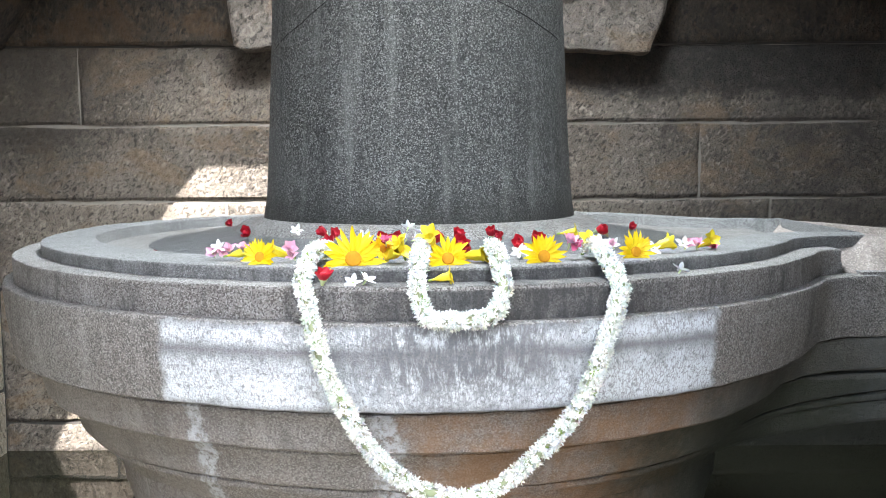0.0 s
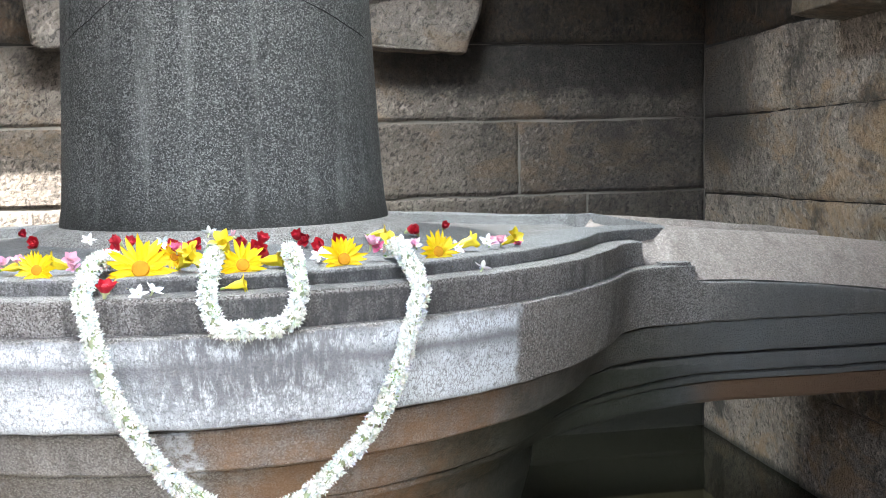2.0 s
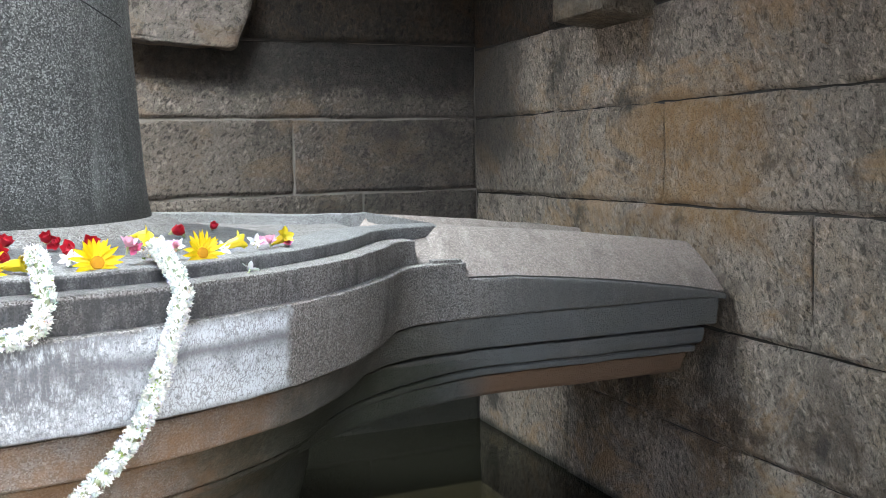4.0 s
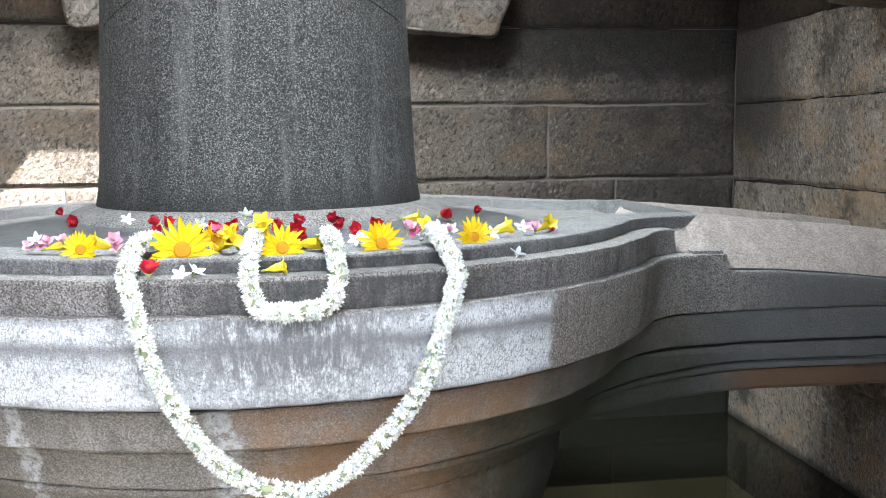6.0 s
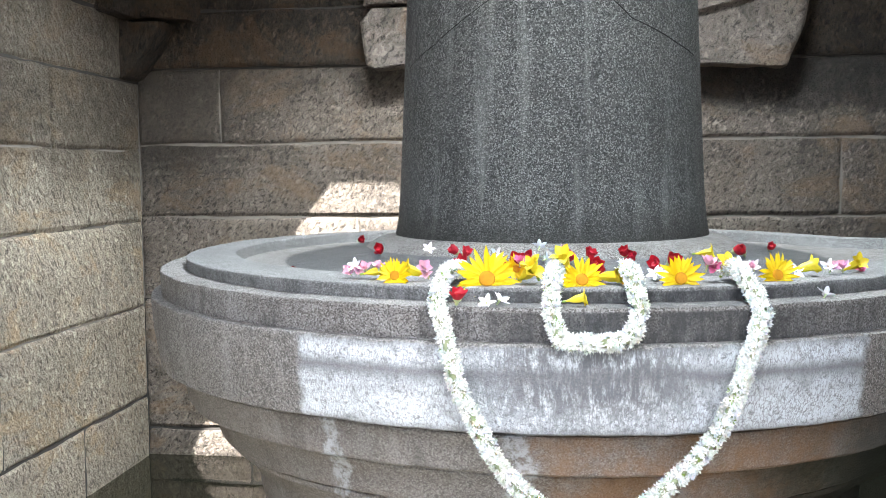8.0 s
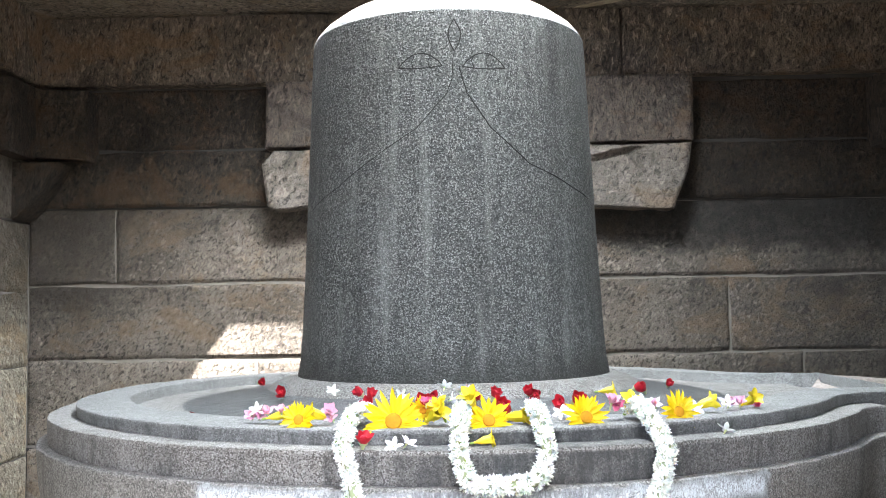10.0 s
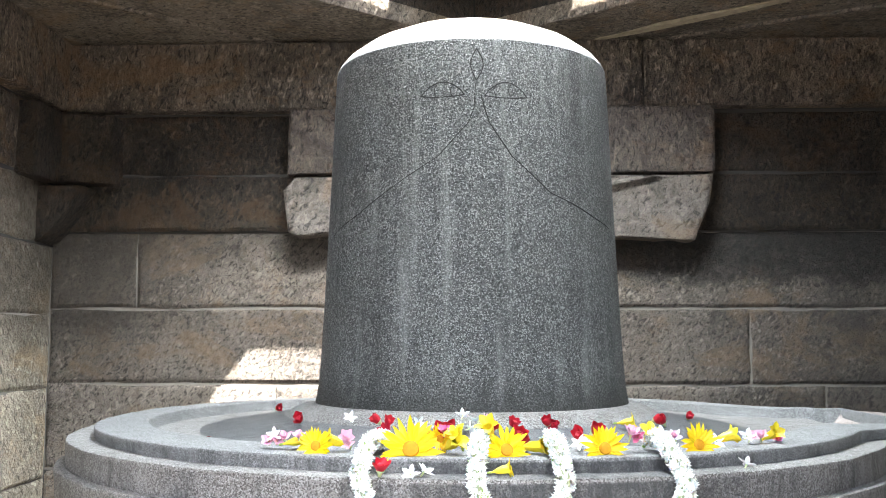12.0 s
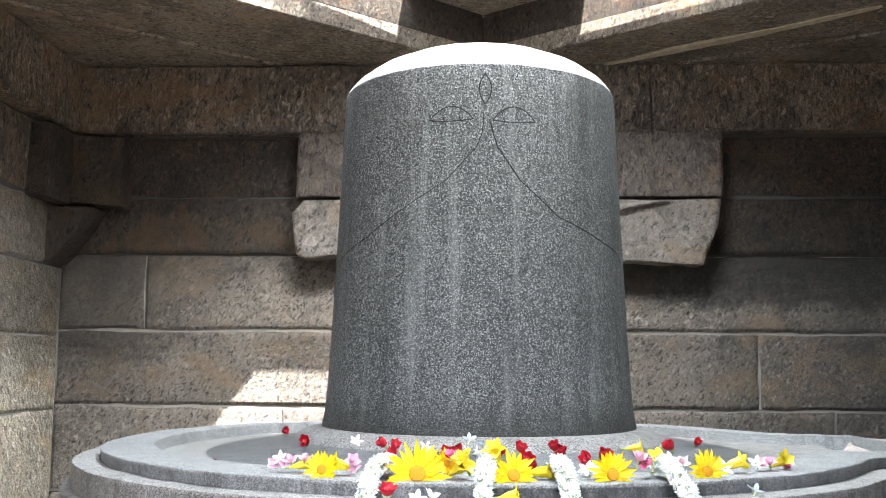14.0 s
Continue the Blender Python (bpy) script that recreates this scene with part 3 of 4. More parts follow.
# pale clay that fills the joint between two corner slabs
bm = bmesh.new()
edge_a, edge_b = [], []
for i in range(25):
    u = i / 24
    x, y = 0.66 + 1.20 * u, 1.60 - 0.86 * u + 0.03 * math.sin(3.1 * u)
    w = (0.016 + 0.030 * math.sin(math.pi * u) ** 0.6) * (0.75 + 0.9 * abs(noise.noise(Vector((u * 9, 2, 0)))))
    edge_a.append((x - 0.4 * w, y - 0.8 * w))
    edge_b.append((x + 0.4 * w, y + 0.5 * w))
lo = [bm.verts.new((x, y, ROOF - 0.007)) for x, y in edge_a + edge_b[::-1]]
hi = [bm.verts.new((x, y, ROOF + 0.012)) for x, y in edge_a + edge_b[::-1]]
for i in range(24):
    j = 49 - i
    bm.faces.new((lo[i], lo[i + 1], lo[j - 1], lo[j]))
for i in range(50):
    j = (i + 1) % 50
    bm.faces.new((lo[i], lo[j], hi[j], hi[i]))
bmesh.ops.recalc_face_normals(bm, faces=bm.faces)
tagged(part("trim", bm, plain("pale_clay", (0.42, 0.34, 0.235), 0.9, 0.3, 30.0, 0.01)), "pale crumbling clay in a joint of the roof slabs", "trim", kind="structure")
# unseen slabs added over the entrance to keep sun off the pedestal
shrink_slab("ceiling_south", [
    ([(-2.66, -0.81), (-1.6, -1.40), (1.6, -1.40), (2.90, -0.11), (2.90, -2.95), (-2.66, -2.95)], 0.0)],
    ROOF, ROOF + 0.30, STONE_ROOF, "unseen granite roof slabs over the entrance, added to block the sun")
# unseen upper slabs, added so sun reaches only the wall patch and the dome
TOP = ROOF + 0.305
shrink_slab("ceiling_upper", [
    ([(-1.0, 0.532), (-0.94, 0.60), (-0.40, 1.03), (-0.40, 2.0), (0.55, 2.0), (0.55, 1.05), (1.2, 0.57)], 0.0),
    ([(-2.7, -0.36), (-1.0, -0.36), (-0.92, -0.20), (-0.37, -0.20), (-0.37, -0.72), (-0.30, -0.90), (-0.18, -1.035), (0.0, -1.095), (0.277, -1.10), (0.277, -1.185), (-2.7, -1.185)], 0.0),
    ([(0.86, -0.195), (2.9, -0.195), (2.9, 0.0), (1.92, 0.03), (1.22, 0.56), (0.86, 0.565)], 0.0),
    ([(0.66, -0.20), (2.9, -0.20), (2.9, -1.185), (0.28, -1.185), (0.28, -1.10), (0.47, -1.055), (0.58, -0.92), (0.65, -0.72), (0.65, -0.5)], 0.0),
    ([(-2.7, -1.19), (2.9, -1.19), (2.9, -2.95), (-2.7, -2.95)], 0.0)],
    TOP, TOP + 0.06, STONE_ROOF, "unseen upper roof slabs, added to mask the sun")

# beams on top of the walls
bm = bmesh.new()
box(bm, (LEFT + 0.002, BACK - 0.09, 1.56), (0.93, BACK + 0.4, 1.945), 0.01)
tagged(part("beam", bm, STONE_TOP), "dark chiselled granite beam under the roof slabs", "beam", "roof beams", "structure")
bm = bmesh.new()
box(bm, (0.942, BACK - 0.085, 1.57), (RIGHT, BACK + 0.4, 1.945), 0.01)
tagged(part("beam", bm, STONE_TOP), "dark chiselled granite beam under the roof slabs", "beam", "roof beams", "structure")
bm = bmesh.new()
box(bm, (LEFT - 0.3, FRONT, 1.56), (LEFT + 0.10, BACK - 0.1, 1.945), 0.01)
tagged(part("beam", bm, STONE_TOP), "dark chiselled granite beam on the side wall", "beam", "roof beams", "structure")
bm = bmesh.new()
box(bm, (RIGHT - 0.10, FRONT, 1.56), (RIGHT + 0.3, BACK - 0.1, 1.945), 0.01)
tagged(part("beam", bm, STONE_TOP), "dark chiselled granite beam on the side wall", "beam", "roof beams", "structure")

# unseen front wall, added round the camera's doorway; its right jamb shades the spout
for nm, lo, hi in (("wall_south_1", (LEFT - 0.5, FRONT - 0.4, -1.75), (-1.75, FRONT, 1.945)), ("wall_south_2", (1.02, FRONT - 0.2, -1.75), (RIGHT + 0.5, FRONT, 1.945))):
    backing(nm, lo, hi, STONE_SIDE, "unseen granite wall added beside the doorway")
# brackets on the back wall


def rough_stone(name, plan, material, label, seed, amp=0.012, parent=None):
    """A broken stone from an outline in x and z that runs back into the wall, with an uneven face."""
    pts, y0, y1 = plan
    bm = bmesh.new()
    cx = sum(p[0] for p in pts) / len(pts)
    cz = sum(p[1] for p in pts) / len(pts)
    dense = []
    for (xa, za), (xb, zb) in zip(pts, pts[1:] + pts[:1]):
        k = max(1, int(math.hypot(xb - xa, zb - za) / 0.07))
        dense += [(xa + (xb - xa) * i / k, za + (zb - za) * i / k) for i in range(k)]

    def jit(x, z, s):
        return noise.noise(Vector((x * 6 + seed, z * 6, s))) * amp
    loops = []
    for f, y in ((1.0, y1), (1.0, y0 + 0.02), (0.985, y0 + 0.004), (0.93, y0), (0.6, y0), (0.3, y0)):
        loop = []
        for x, z in dense:
            px, pz = cx + (x - cx) * f, cz + (z - cz) * f
            if f > 0.95:
                px, pz = px + jit(x, z, 1), pz + jit(x, z, 2)
            loop.append(bm.verts.new((px, y + (jit(px, pz, 3) * 1.6 if y < y1 else 0), pz)))
        loops.append(loop)
    n = len(dense)
    for a, b in zip(loops, loops[1:]):
        for i in range(n):
            j = (i + 1) % n
            bm.faces.new((a[i], a[j], b[j], b[i]))
    bm.faces.new(loops[-1])
    bmesh.ops.recalc_face_normals(bm, faces=bm.faces)
    return tagged(part(name, bm, material, parent), label, "bracket")


rough_stone("bracket", ([(-1.02, 1.188), (1.300, 1.188), (1.308, 1.552), (-1.01, 1.552)], BACK - 0.15, BACK + 0.1), STONE_CAP, "squared brown granite bracket stone under the beam", 1, 0.008)
rough_stone("bracket", ([(-1.005, 0.880), (-0.97, 0.852), (-0.62, 0.862), (0.6, 0.855), (1.15, 0.815), (1.185, 0.822), (1.20, 0.88), (1.262, 1.03), (1.285, 1.172), (-0.97, 1.168), (-1.035, 1.10), (-1.02, 0.97)], BACK - 0.16, BACK + 0.1), STONE_PALE, "pale broken granite bracket stone with ragged lower edge", 2, 0.018)
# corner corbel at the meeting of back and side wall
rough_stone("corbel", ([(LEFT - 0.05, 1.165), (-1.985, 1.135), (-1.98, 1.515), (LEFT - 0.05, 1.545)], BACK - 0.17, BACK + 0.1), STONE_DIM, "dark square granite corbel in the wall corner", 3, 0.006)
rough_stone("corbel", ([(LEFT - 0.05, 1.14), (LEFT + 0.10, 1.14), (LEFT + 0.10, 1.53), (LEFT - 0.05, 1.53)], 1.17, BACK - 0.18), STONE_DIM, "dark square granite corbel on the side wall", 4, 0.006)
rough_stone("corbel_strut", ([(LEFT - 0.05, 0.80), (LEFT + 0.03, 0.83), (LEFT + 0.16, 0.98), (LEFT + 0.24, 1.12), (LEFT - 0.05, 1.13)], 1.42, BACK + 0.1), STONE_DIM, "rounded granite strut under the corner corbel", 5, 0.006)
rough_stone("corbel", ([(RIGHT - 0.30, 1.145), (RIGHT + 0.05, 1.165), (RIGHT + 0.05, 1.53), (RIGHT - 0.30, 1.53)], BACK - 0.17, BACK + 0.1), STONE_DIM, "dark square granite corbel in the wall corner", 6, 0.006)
rough_stone("corbel", ([(RIGHT - 0.24, 0.835), (RIGHT + 0.05, 0.80), (RIGHT + 0.05, 1.13), (RIGHT - 0.22, 1.13)], -0.13, 0.28), STONE_SIDE, "granite corbel that juts from the side wall", 7, 0.01)

# ---- the pedestal ----
ped = tagged(new("pedestal"), "round stepped granite pedestal with long spout and white painted front", "pedestal")
ped.location = (0, CY, 0)
W_C = 0.575
TIP = 2.53


def ease(u):
    u = min(1.0, max(0.0, u))
    return u * u * (3 - 2 * u)


def c_top(x, z):
    """The upper edge of the third tier drops to the spout's edge and on towards its tip."""
    if z < -0.25 or x < 1.47:
        return z
    drop = 0.055 + 0.122 * min(1.0, (x - 1.47) / (TIP - 1.47)) ** 1.7
    return min(z, -0.12 - drop) if z < -0.2 else z - drop


def lifted(amount, sag):
    """Lower tiers climb towards the spout, and hang a little on the far round side."""
    def f(x, z):
        return z + amount * ease((x - 0.80) / 0.8) - sag * ease((-x - 0.45) / 0.8)
    return f


def painted(x, z):
    return c_top(x, z) if z > -0.28 else lifted(0.022, 0.016)(x, z)


def rings(spec, rf):
    return [(outline(R, w, rf, tip), z) for R, w, tip, z in spec]


tier("tier", rings([(1.28, 0.51, 2.45, -0.300), (1.355, 0.562, 2.518, -0.307), (1.365, 0.570, 2.526, -0.301), (1.383, 0.577, 2.53, -0.21), (1.391, 0.577, 2.53, -0.106), (1.389, 0.575, 2.528, -0.099), (1.383, 0.567, 2.523, -0.096)], 0.25), PED_C, ped, painted, label="grey granite tier with worn white paint")
tier("tier", rings([(1.20, 0.48, 2.42, -0.421), (1.271, 0.546, 2.505, -0.429), (1.280, 0.552, 2.510, -0.422), (1.296, 0.557, 2.512, -0.36), (1.306, 0.556, 2.511, -0.330), (1.303, 0.553, 2.508, -0.325), (1.24, 0.505, 2.46, -0.320), (1.235, 0.50, 2.45, -0.300)], 0.3), PED_LOW, ped, lifted(0.037, 0.020), label="damp tier with rusty stains")
tier("tier", rings([(1.10, 0.46, 2.38, -0.544), (1.171, 0.520, 2.450, -0.553), (1.180, 0.527, 2.457, -0.546), (1.200, 0.533, 2.468, -0.485), (1.214, 0.532, 2.467, -0.452), (1.211, 0.529, 2.464, -0.447), (1.14, 0.48, 2.42, -0.442), (1.135, 0.475, 2.41, -0.421)], 0.35), PED_LOW, ped, lambda x, z: z + (0.04 + 0.45 * max(0.0, min(0.11, -0.44 - z))) * ease((x - 0.80) / 0.8) - 0.024 * ease((-x - 0.45) / 0.8), label="damp brown granite tier")
tier("moulding", rings([(1.07, 0.46, 2.38, -0.579), (1.143, 0.506, 2.434, -0.584), (1.150, 0.511, 2.440, -0.578), (1.152, 0.512, 2.442, -0.565), (1.146, 0.505, 2.43, -0.560), (1.10, 0.47, 2.39, -0.546)], 0.4), PED_LOW, ped, lifted(0.088, 0.026))
tier("spout_underside", rings([(0.90, 0.43, 2.30, -0.668), (1.055, 0.468, 2.392, -0.664), (1.078, 0.478, 2.402, -0.652), (1.105, 0.488, 2.412, -0.605), (1.11, 0.488, 2.412, -0.592), (1.08, 0.46, 2.38, -0.578)], 0.4), PED_LOW, ped, lifted(0.088, 0.028))
tier("neck", [(outline(R, 0, 0, None), z) for R, z in [(1.03, -1.80), (0.985, -1.4), (0.975, -1.1), (0.99, -0.96), (1.02, -0.86), (1.05, -0.76), (1.06, -0.655)]], PED_LOW, ped)
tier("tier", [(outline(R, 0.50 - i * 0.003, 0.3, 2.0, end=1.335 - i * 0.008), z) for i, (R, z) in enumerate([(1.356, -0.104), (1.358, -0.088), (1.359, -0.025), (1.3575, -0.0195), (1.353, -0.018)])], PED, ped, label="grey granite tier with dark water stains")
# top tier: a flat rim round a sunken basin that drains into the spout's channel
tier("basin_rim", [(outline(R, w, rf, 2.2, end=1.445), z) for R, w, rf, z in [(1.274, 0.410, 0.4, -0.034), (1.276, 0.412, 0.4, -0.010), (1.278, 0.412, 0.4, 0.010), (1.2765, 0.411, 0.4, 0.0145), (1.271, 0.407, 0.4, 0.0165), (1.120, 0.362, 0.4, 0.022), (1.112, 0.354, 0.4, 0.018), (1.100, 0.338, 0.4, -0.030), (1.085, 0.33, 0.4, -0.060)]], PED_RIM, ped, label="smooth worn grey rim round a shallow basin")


def spout_rim(x):
    return 0.014 - 0.112 * max(0.0, (x - 1.4) / 1.13) ** 1.3


# the spout: bevelled flanks, rounded rims and a shallow channel between them
bm = bmesh.new()
cols = []
for i in range(33):
    x = 1.325 + (TIP - 1.325) * i / 32
    ze = c_top(max(x, 1.471), -0.096) + 0.003
    zr = spout_rim(min(x, 2.47)) - (0.03 if x < 1.435 else 0.0)
    prof = [(W_C - 0.006, ze), (0.535, ze + (zr - ze) * 0.30), (0.47, ze + (zr - ze) * 0.72), (0.428, zr - 0.010), (0.412, zr - 0.001), (0.40, zr), (0.368, zr), (0.355, zr - 0.006), (0.335, zr - 0.028), (0.15, zr - 0.034)]
    full = [(min(x, 2.47 + (TIP - 2.47) * min(1.0, max(0.0, (y - 0.40) / 0.17))), -y, z) for y, z in prof]
    full += [(px, -y, z) for px, y, z in reversed(full)]
    cols.append([bm.verts.new((px, py + 0.006 * noise.noise(Vector((px * 5, py * 5, 0))), z + 0.005 * noise.noise(Vector((px * 6, py * 6, 3))))) for px, py, z in full])
for a, b in zip(cols, cols[1:]):
    for j in range(len(a) - 1):
        bm.faces.new((a[j], b[j], b[j + 1], a[j + 1]))
bm.faces.new(cols[-1])
bmesh.ops.remove_doubles(bm, verts=bm.verts, dist=1e-4)
bmesh.ops.recalc_face_normals(bm, faces=bm.faces)
part("spout", bm, FLANK, ped, "pale dry sloping spout with a narrow drain channel")
# broken end of the tier beside the spout
for sgn in (-1, 1):
    bm = bmesh.new()
    box(bm, (1.36, sgn * 0.52 - 0.055, -0.16), (1.482, sgn * 0.52 + 0.055, -0.088), 0.012)
    part("end_block", bm, PED, ped)

# ---- the shaft ----
def lathe(profile, seg=128):
    bm = bmesh.new()
    rows = []
    for r, z in profile:
        if r < 1e-6:
            rows.append([bm.verts.new((0, 0, z))])
        else:
            rows.append([bm.verts.new((r * math.cos(2 * math.pi * i / seg), r * math.sin(2 * math.pi * i / seg), z)) for i in range(seg)])
    for a, b in zip(rows, rows[1:]):
        for i in range(seg):
            j = (i + 1) % seg
            if len(b) == 1:
                bm.faces.new((a[i], a[j], b[0]))
            elif len(a) == 1:
                bm.faces.new((a[0], b[j], b[i]))
            else:
                bm.faces.new((a[i], a[j], b[j], b[i]))
    return bm


shaft_profile = [(0.553, 0.03), (0.559, 0.062), (0.557, 0.075), (0.549, 0.12), (0.541, 0.21), (0.531, 0.4), (0.513, 0.8), (0.499, 1.15), (0.4955, 1.225), (0.4935, 1.249), (0.486, 1.263), (0.461, 1.293), (0.396, 1.342), (0.305, 1.384), (0.2, 1.414), (0.1, 1.43), (0.0, 1.436)]
shaft = tagged(new("stone_shaft"), "tall round black granite shaft with pecked surface and domed top", "stone shaft")
shaft.location = (0, CY, 0)
part("body", lathe(shaft_profile[:10]), SHAFT, shaft, "", True)
part("dome", lathe(shaft_profile[9:]), SHAFT_TOP, shaft, "domed top of the shaft, full sun put into its pale colour", True)
part("basin_floor", lathe([(1.10, -0.056), (1.05, -0.050), (1.0, -0.032), (0.93, -0.012), (0.8, 0.008), (0.66, 0.027)]), BASIN, ped, "smooth grey basin floor that rises to the shaft", True)
part("collar", lathe([(0.668, 0.022), (0.655, 0.034), (0.630, 0.050), (0.600, 0.061), (0.575, 0.066), (0.545, 0.068)]), PED, ped, "smooth ring round the shaft's foot", True)


def on_shaft(deg, z, lift=0.0008):
    zs = [p[1] for p in shaft_profile[:9]]
    rs = [p[0] for p in shaft_profile[:9]]
    r = float(np.interp(z, zs, rs)) + lift
    a = radians(deg)
    return Vector((r * math.sin(a), -r * math.cos(a), z))


def incised(name, pts, width, label=""):
    """A carved line as a narrow dark strip that follows the shaft's surface."""
    dense = []
    for (a0, z0), (a1, z1) in zip(pts, pts[1:]):
        k = max(2, int(math.hypot((a1 - a0) * 0.0087, z1 - z0) / 0.012))
        dense += [(a0 + (a1 - a0) * i / k, z0 + (z1 - z0) * i / k) for i in range(k)]
    dense.append(pts[-1])
    bm = bmesh.new()
    last = None
    for i, (a, z) in enumerate(dense):
        a2, z2 = dense[min(i + 1, len(dense) - 1)]
        a1, z1 = dense[max(i - 1, 0)]
        da, dz = (a2 - a1) * 0.0087, z2 - z1
        ln = math.hypot(da, dz) or 1
        wv = width * (0.7 + 0.6 * abs(noise.noise(Vector((i * 0.4, z * 9, width * 900)))))
        oa, oz = -dz / ln * wv / 0.0087, da / ln * wv
        jit = 0.15 * noise.noise(Vector((i * 0.9, a, z)))
        pair = (bm.verts.new(on_shaft(a + oa + jit, z + oz)), bm.verts.new(on_shaft(a - oa + jit, z - oz)))
        if last:
            bm.faces.new((last[0], last[1], pair[1], pair[0]))
        last = pair
    return part(name, bm, CARVED, shaft, label)


CARVED = plain("carved_groove", (0.02, 0.02, 0.02), 0.9)


def arc_pts(a0, a1, z0, h, n=10):
    return [(a0 + (a1 - a0) * i / n, z0 + h * math.sin(math.pi * i / n) ** 0.8) for i in range(n + 1)]


incised("carved_eye", arc_pts(-18.1, -1.8, 1.064, 0.043) + arc_pts(-1.8, -18.1, 1.064, -0.006, 6), 0.0023, "eye outline carved into the granite")
incised("carved_eye", arc_pts(5.5, 21.4, 1.060, 0.046) + arc_pts(21.4, 5.5, 1.060, -0.006, 6), 0.0023, "eye outline carved into the granite")
incised("carved_eye", [(2.6 + 2.4 * math.sin(math.pi * i / 8), 1.112 + 0.103 * i / 8) for i in range(9)] + [(2.6 - 2.2 * math.sin(math.pi * i / 8), 1.215 - 0.103 * i / 8) for i in range(9)], 0.0023, "upright eye carved into the granite")
for a in (9.6, 15.0):
    incised("carved_iris", [(a, 1.06), (a - 0.8, 1.08), (a + 0.3, 1.10)], 0.0015)
for a in (-12.5, -6.5):
    incised("carved_iris", [(a, 1.06), (a - 0.6, 1.08), (a + 0.3, 1.097)], 0.0014)
incised("carved_iris", [(0.8, 1.145), (2.8, 1.14), (4.6, 1.145)], 0.0014)
incised("crack", [(4.2, 1.06), (7.0, 0.974), (15.2, 0.865), (29.9, 0.755), (52.7, 0.69), (66, 0.665)], 0.0024, "long dark hairline crack")
incised("crack", [(2.2, 1.10), (1.6, 1.02), (-0.3, 0.974), (-11.5, 0.864), (-29.5, 0.773), (-45, 0.70), (-66, 0.64)], 0.0016, "faint hairline crack")


# ---- garlands and flowers ----


def leafy(name, col, rough=0.55, trans=0.35, var=0.2):
    """Thin petal: colour drift, a little light shining through."""
    m, nt, b = mat(name)
    n = Net(nt)
    f = n.noise(60, 4, 0.6)
    c = n.mix(f, tuple(v * (1 - var) for v in col), tuple(min(1, v * (1 + var)) for v in col))
    n.link(c, b.inputs["Base Color"])
    b.inputs["Roughness"].default_value = rough
    b.inputs["Subsurface Weight"].default_value = trans
    b.inputs["Subsurface Radius"].default_value = (0.01, 0.006, 0.003)
    b.inputs["Subsurface Scale"].default_value = 0.3
    return m


YELLOW = leafy("yellow_petal", (0.80, 0.57, 0.004))
LEMON = leafy("lemon_petal", (0.70, 0.55, 0.02))
DISC = leafy("flower_disc", (0.56, 0.25, 0.004), 0.8, 0.1, 0.4)
RED = leafy("rose_petal", (0.46, 0.010, 0.028))
PINK = leafy("pink_petal", (0.74, 0.43, 0.54))
DEEP_PINK = leafy("deep_pink_petal", (0.64, 0.15, 0.30))
WHITE = leafy("white_petal", (0.74, 0.75, 0.75))
CREAM = leafy("garland_floret", (0.76, 0.785, 0.73))
isle = CREAM.node_tree.nodes.new("ShaderNodeNewGeometry").outputs["Random Per Island"]
net = Net(CREAM.node_tree)
net.link(net.mix(1.0, net.ramp(isle, [(0.0, (0.52, 0.55, 0.46)), (0.4, (0.76, 0.77, 0.74)), (1.0, (0.88, 0.88, 0.87))]), 1.0, "MULTIPLY"), CREAM.node_tree.nodes["Principled BSDF"].inputs["Base Color"])
GREEN = leafy("green_sepal", (0.22, 0.33, 0.06))
GREEN_CORE = leafy("garland_stem", (0.30, 0.34, 0.20))
PALE_GREEN = leafy("pale_green_tube", (0.50, 0.56, 0.30))


def petal_data(length, width, point, curl, cup, seg=6):
    """Vertices and faces of one petal that grows along +x from the origin and faces +z."""
    vs, fs = [], []
    for i in range(seg + 1):
        u = i / seg
        w = width * (math.sin(math.pi * min(1.0, u * 0.92 + 0.08) ** point)) ** 0.7 if u < 1 else width * 0.06
        z = curl * u * u
        for v in (-1, -0.4, 0.4, 1):
            vs.append((length * u, v * w / 2, z + cup * abs(v) ** 2 * w + 0.02 * length * math.sin(9 * u + 5 * v)))
    for i in range(seg):
        for j in range(3):
            a = i * 4 + j
            fs.append((a, a + 4, a + 5, a + 1))
    return vs, fs


def mesh_of(name, vs, fs, material):
    me = bpy.data.meshes.new(name)
    me.from_pydata(vs, [], fs)
    me.materials.append(material)
    for p in me.polygons:
        p.use_smooth = True
    return me


def child(name, me, parent, m, label=""):
    ob = new(name, me)
    ob.parent = parent
    ob.matrix_basis = m
    return tagged(ob, label) if label else ob


PETALS = [mesh_of("petal", *petal_data(0.046, 0.0135, 0.85, c, 0.25), YELLOW) for c in (0.012, -0.006, 0.018, 0.003)]


def cup_bm(r, h, seg=20, dent=0.2, seed=0):
    prof = [(0.001, 0.0), (r * 0.55, h * 0.04), (r * 0.9, h * 0.25), (r, h * 0.5), (r * 0.86, h * 0.82), (r * 0.5, h), (r * 0.2, h * 0.92), (0.001, h * 0.86)]
    bm = lathe(prof, seg)
    for v in bm.verts:
        a = math.atan2(v.co.y, v.co.x)
        k = 1 + dent * math.sin(5 * a + v.co.z * 60 + seed) * 0.5 + dent * noise.noise(v.co * 60 + Vector((seed, 0, 0)))
        v.co.x *= k
        v.co.y *= k
    return bm


def facing(x, z, R, lean, turn=0.0, roll=0.0):
    """A place on the rim's front at x along, with local +z turned to the viewer side and tipped up by lean degrees."""
    yy = CY - math.sqrt(max(0.01, R * R - x * x))
    return pose(x, yy, z, 90 - lean, 0, turn) @ pose(0, 0, 0, 0, 0, roll)


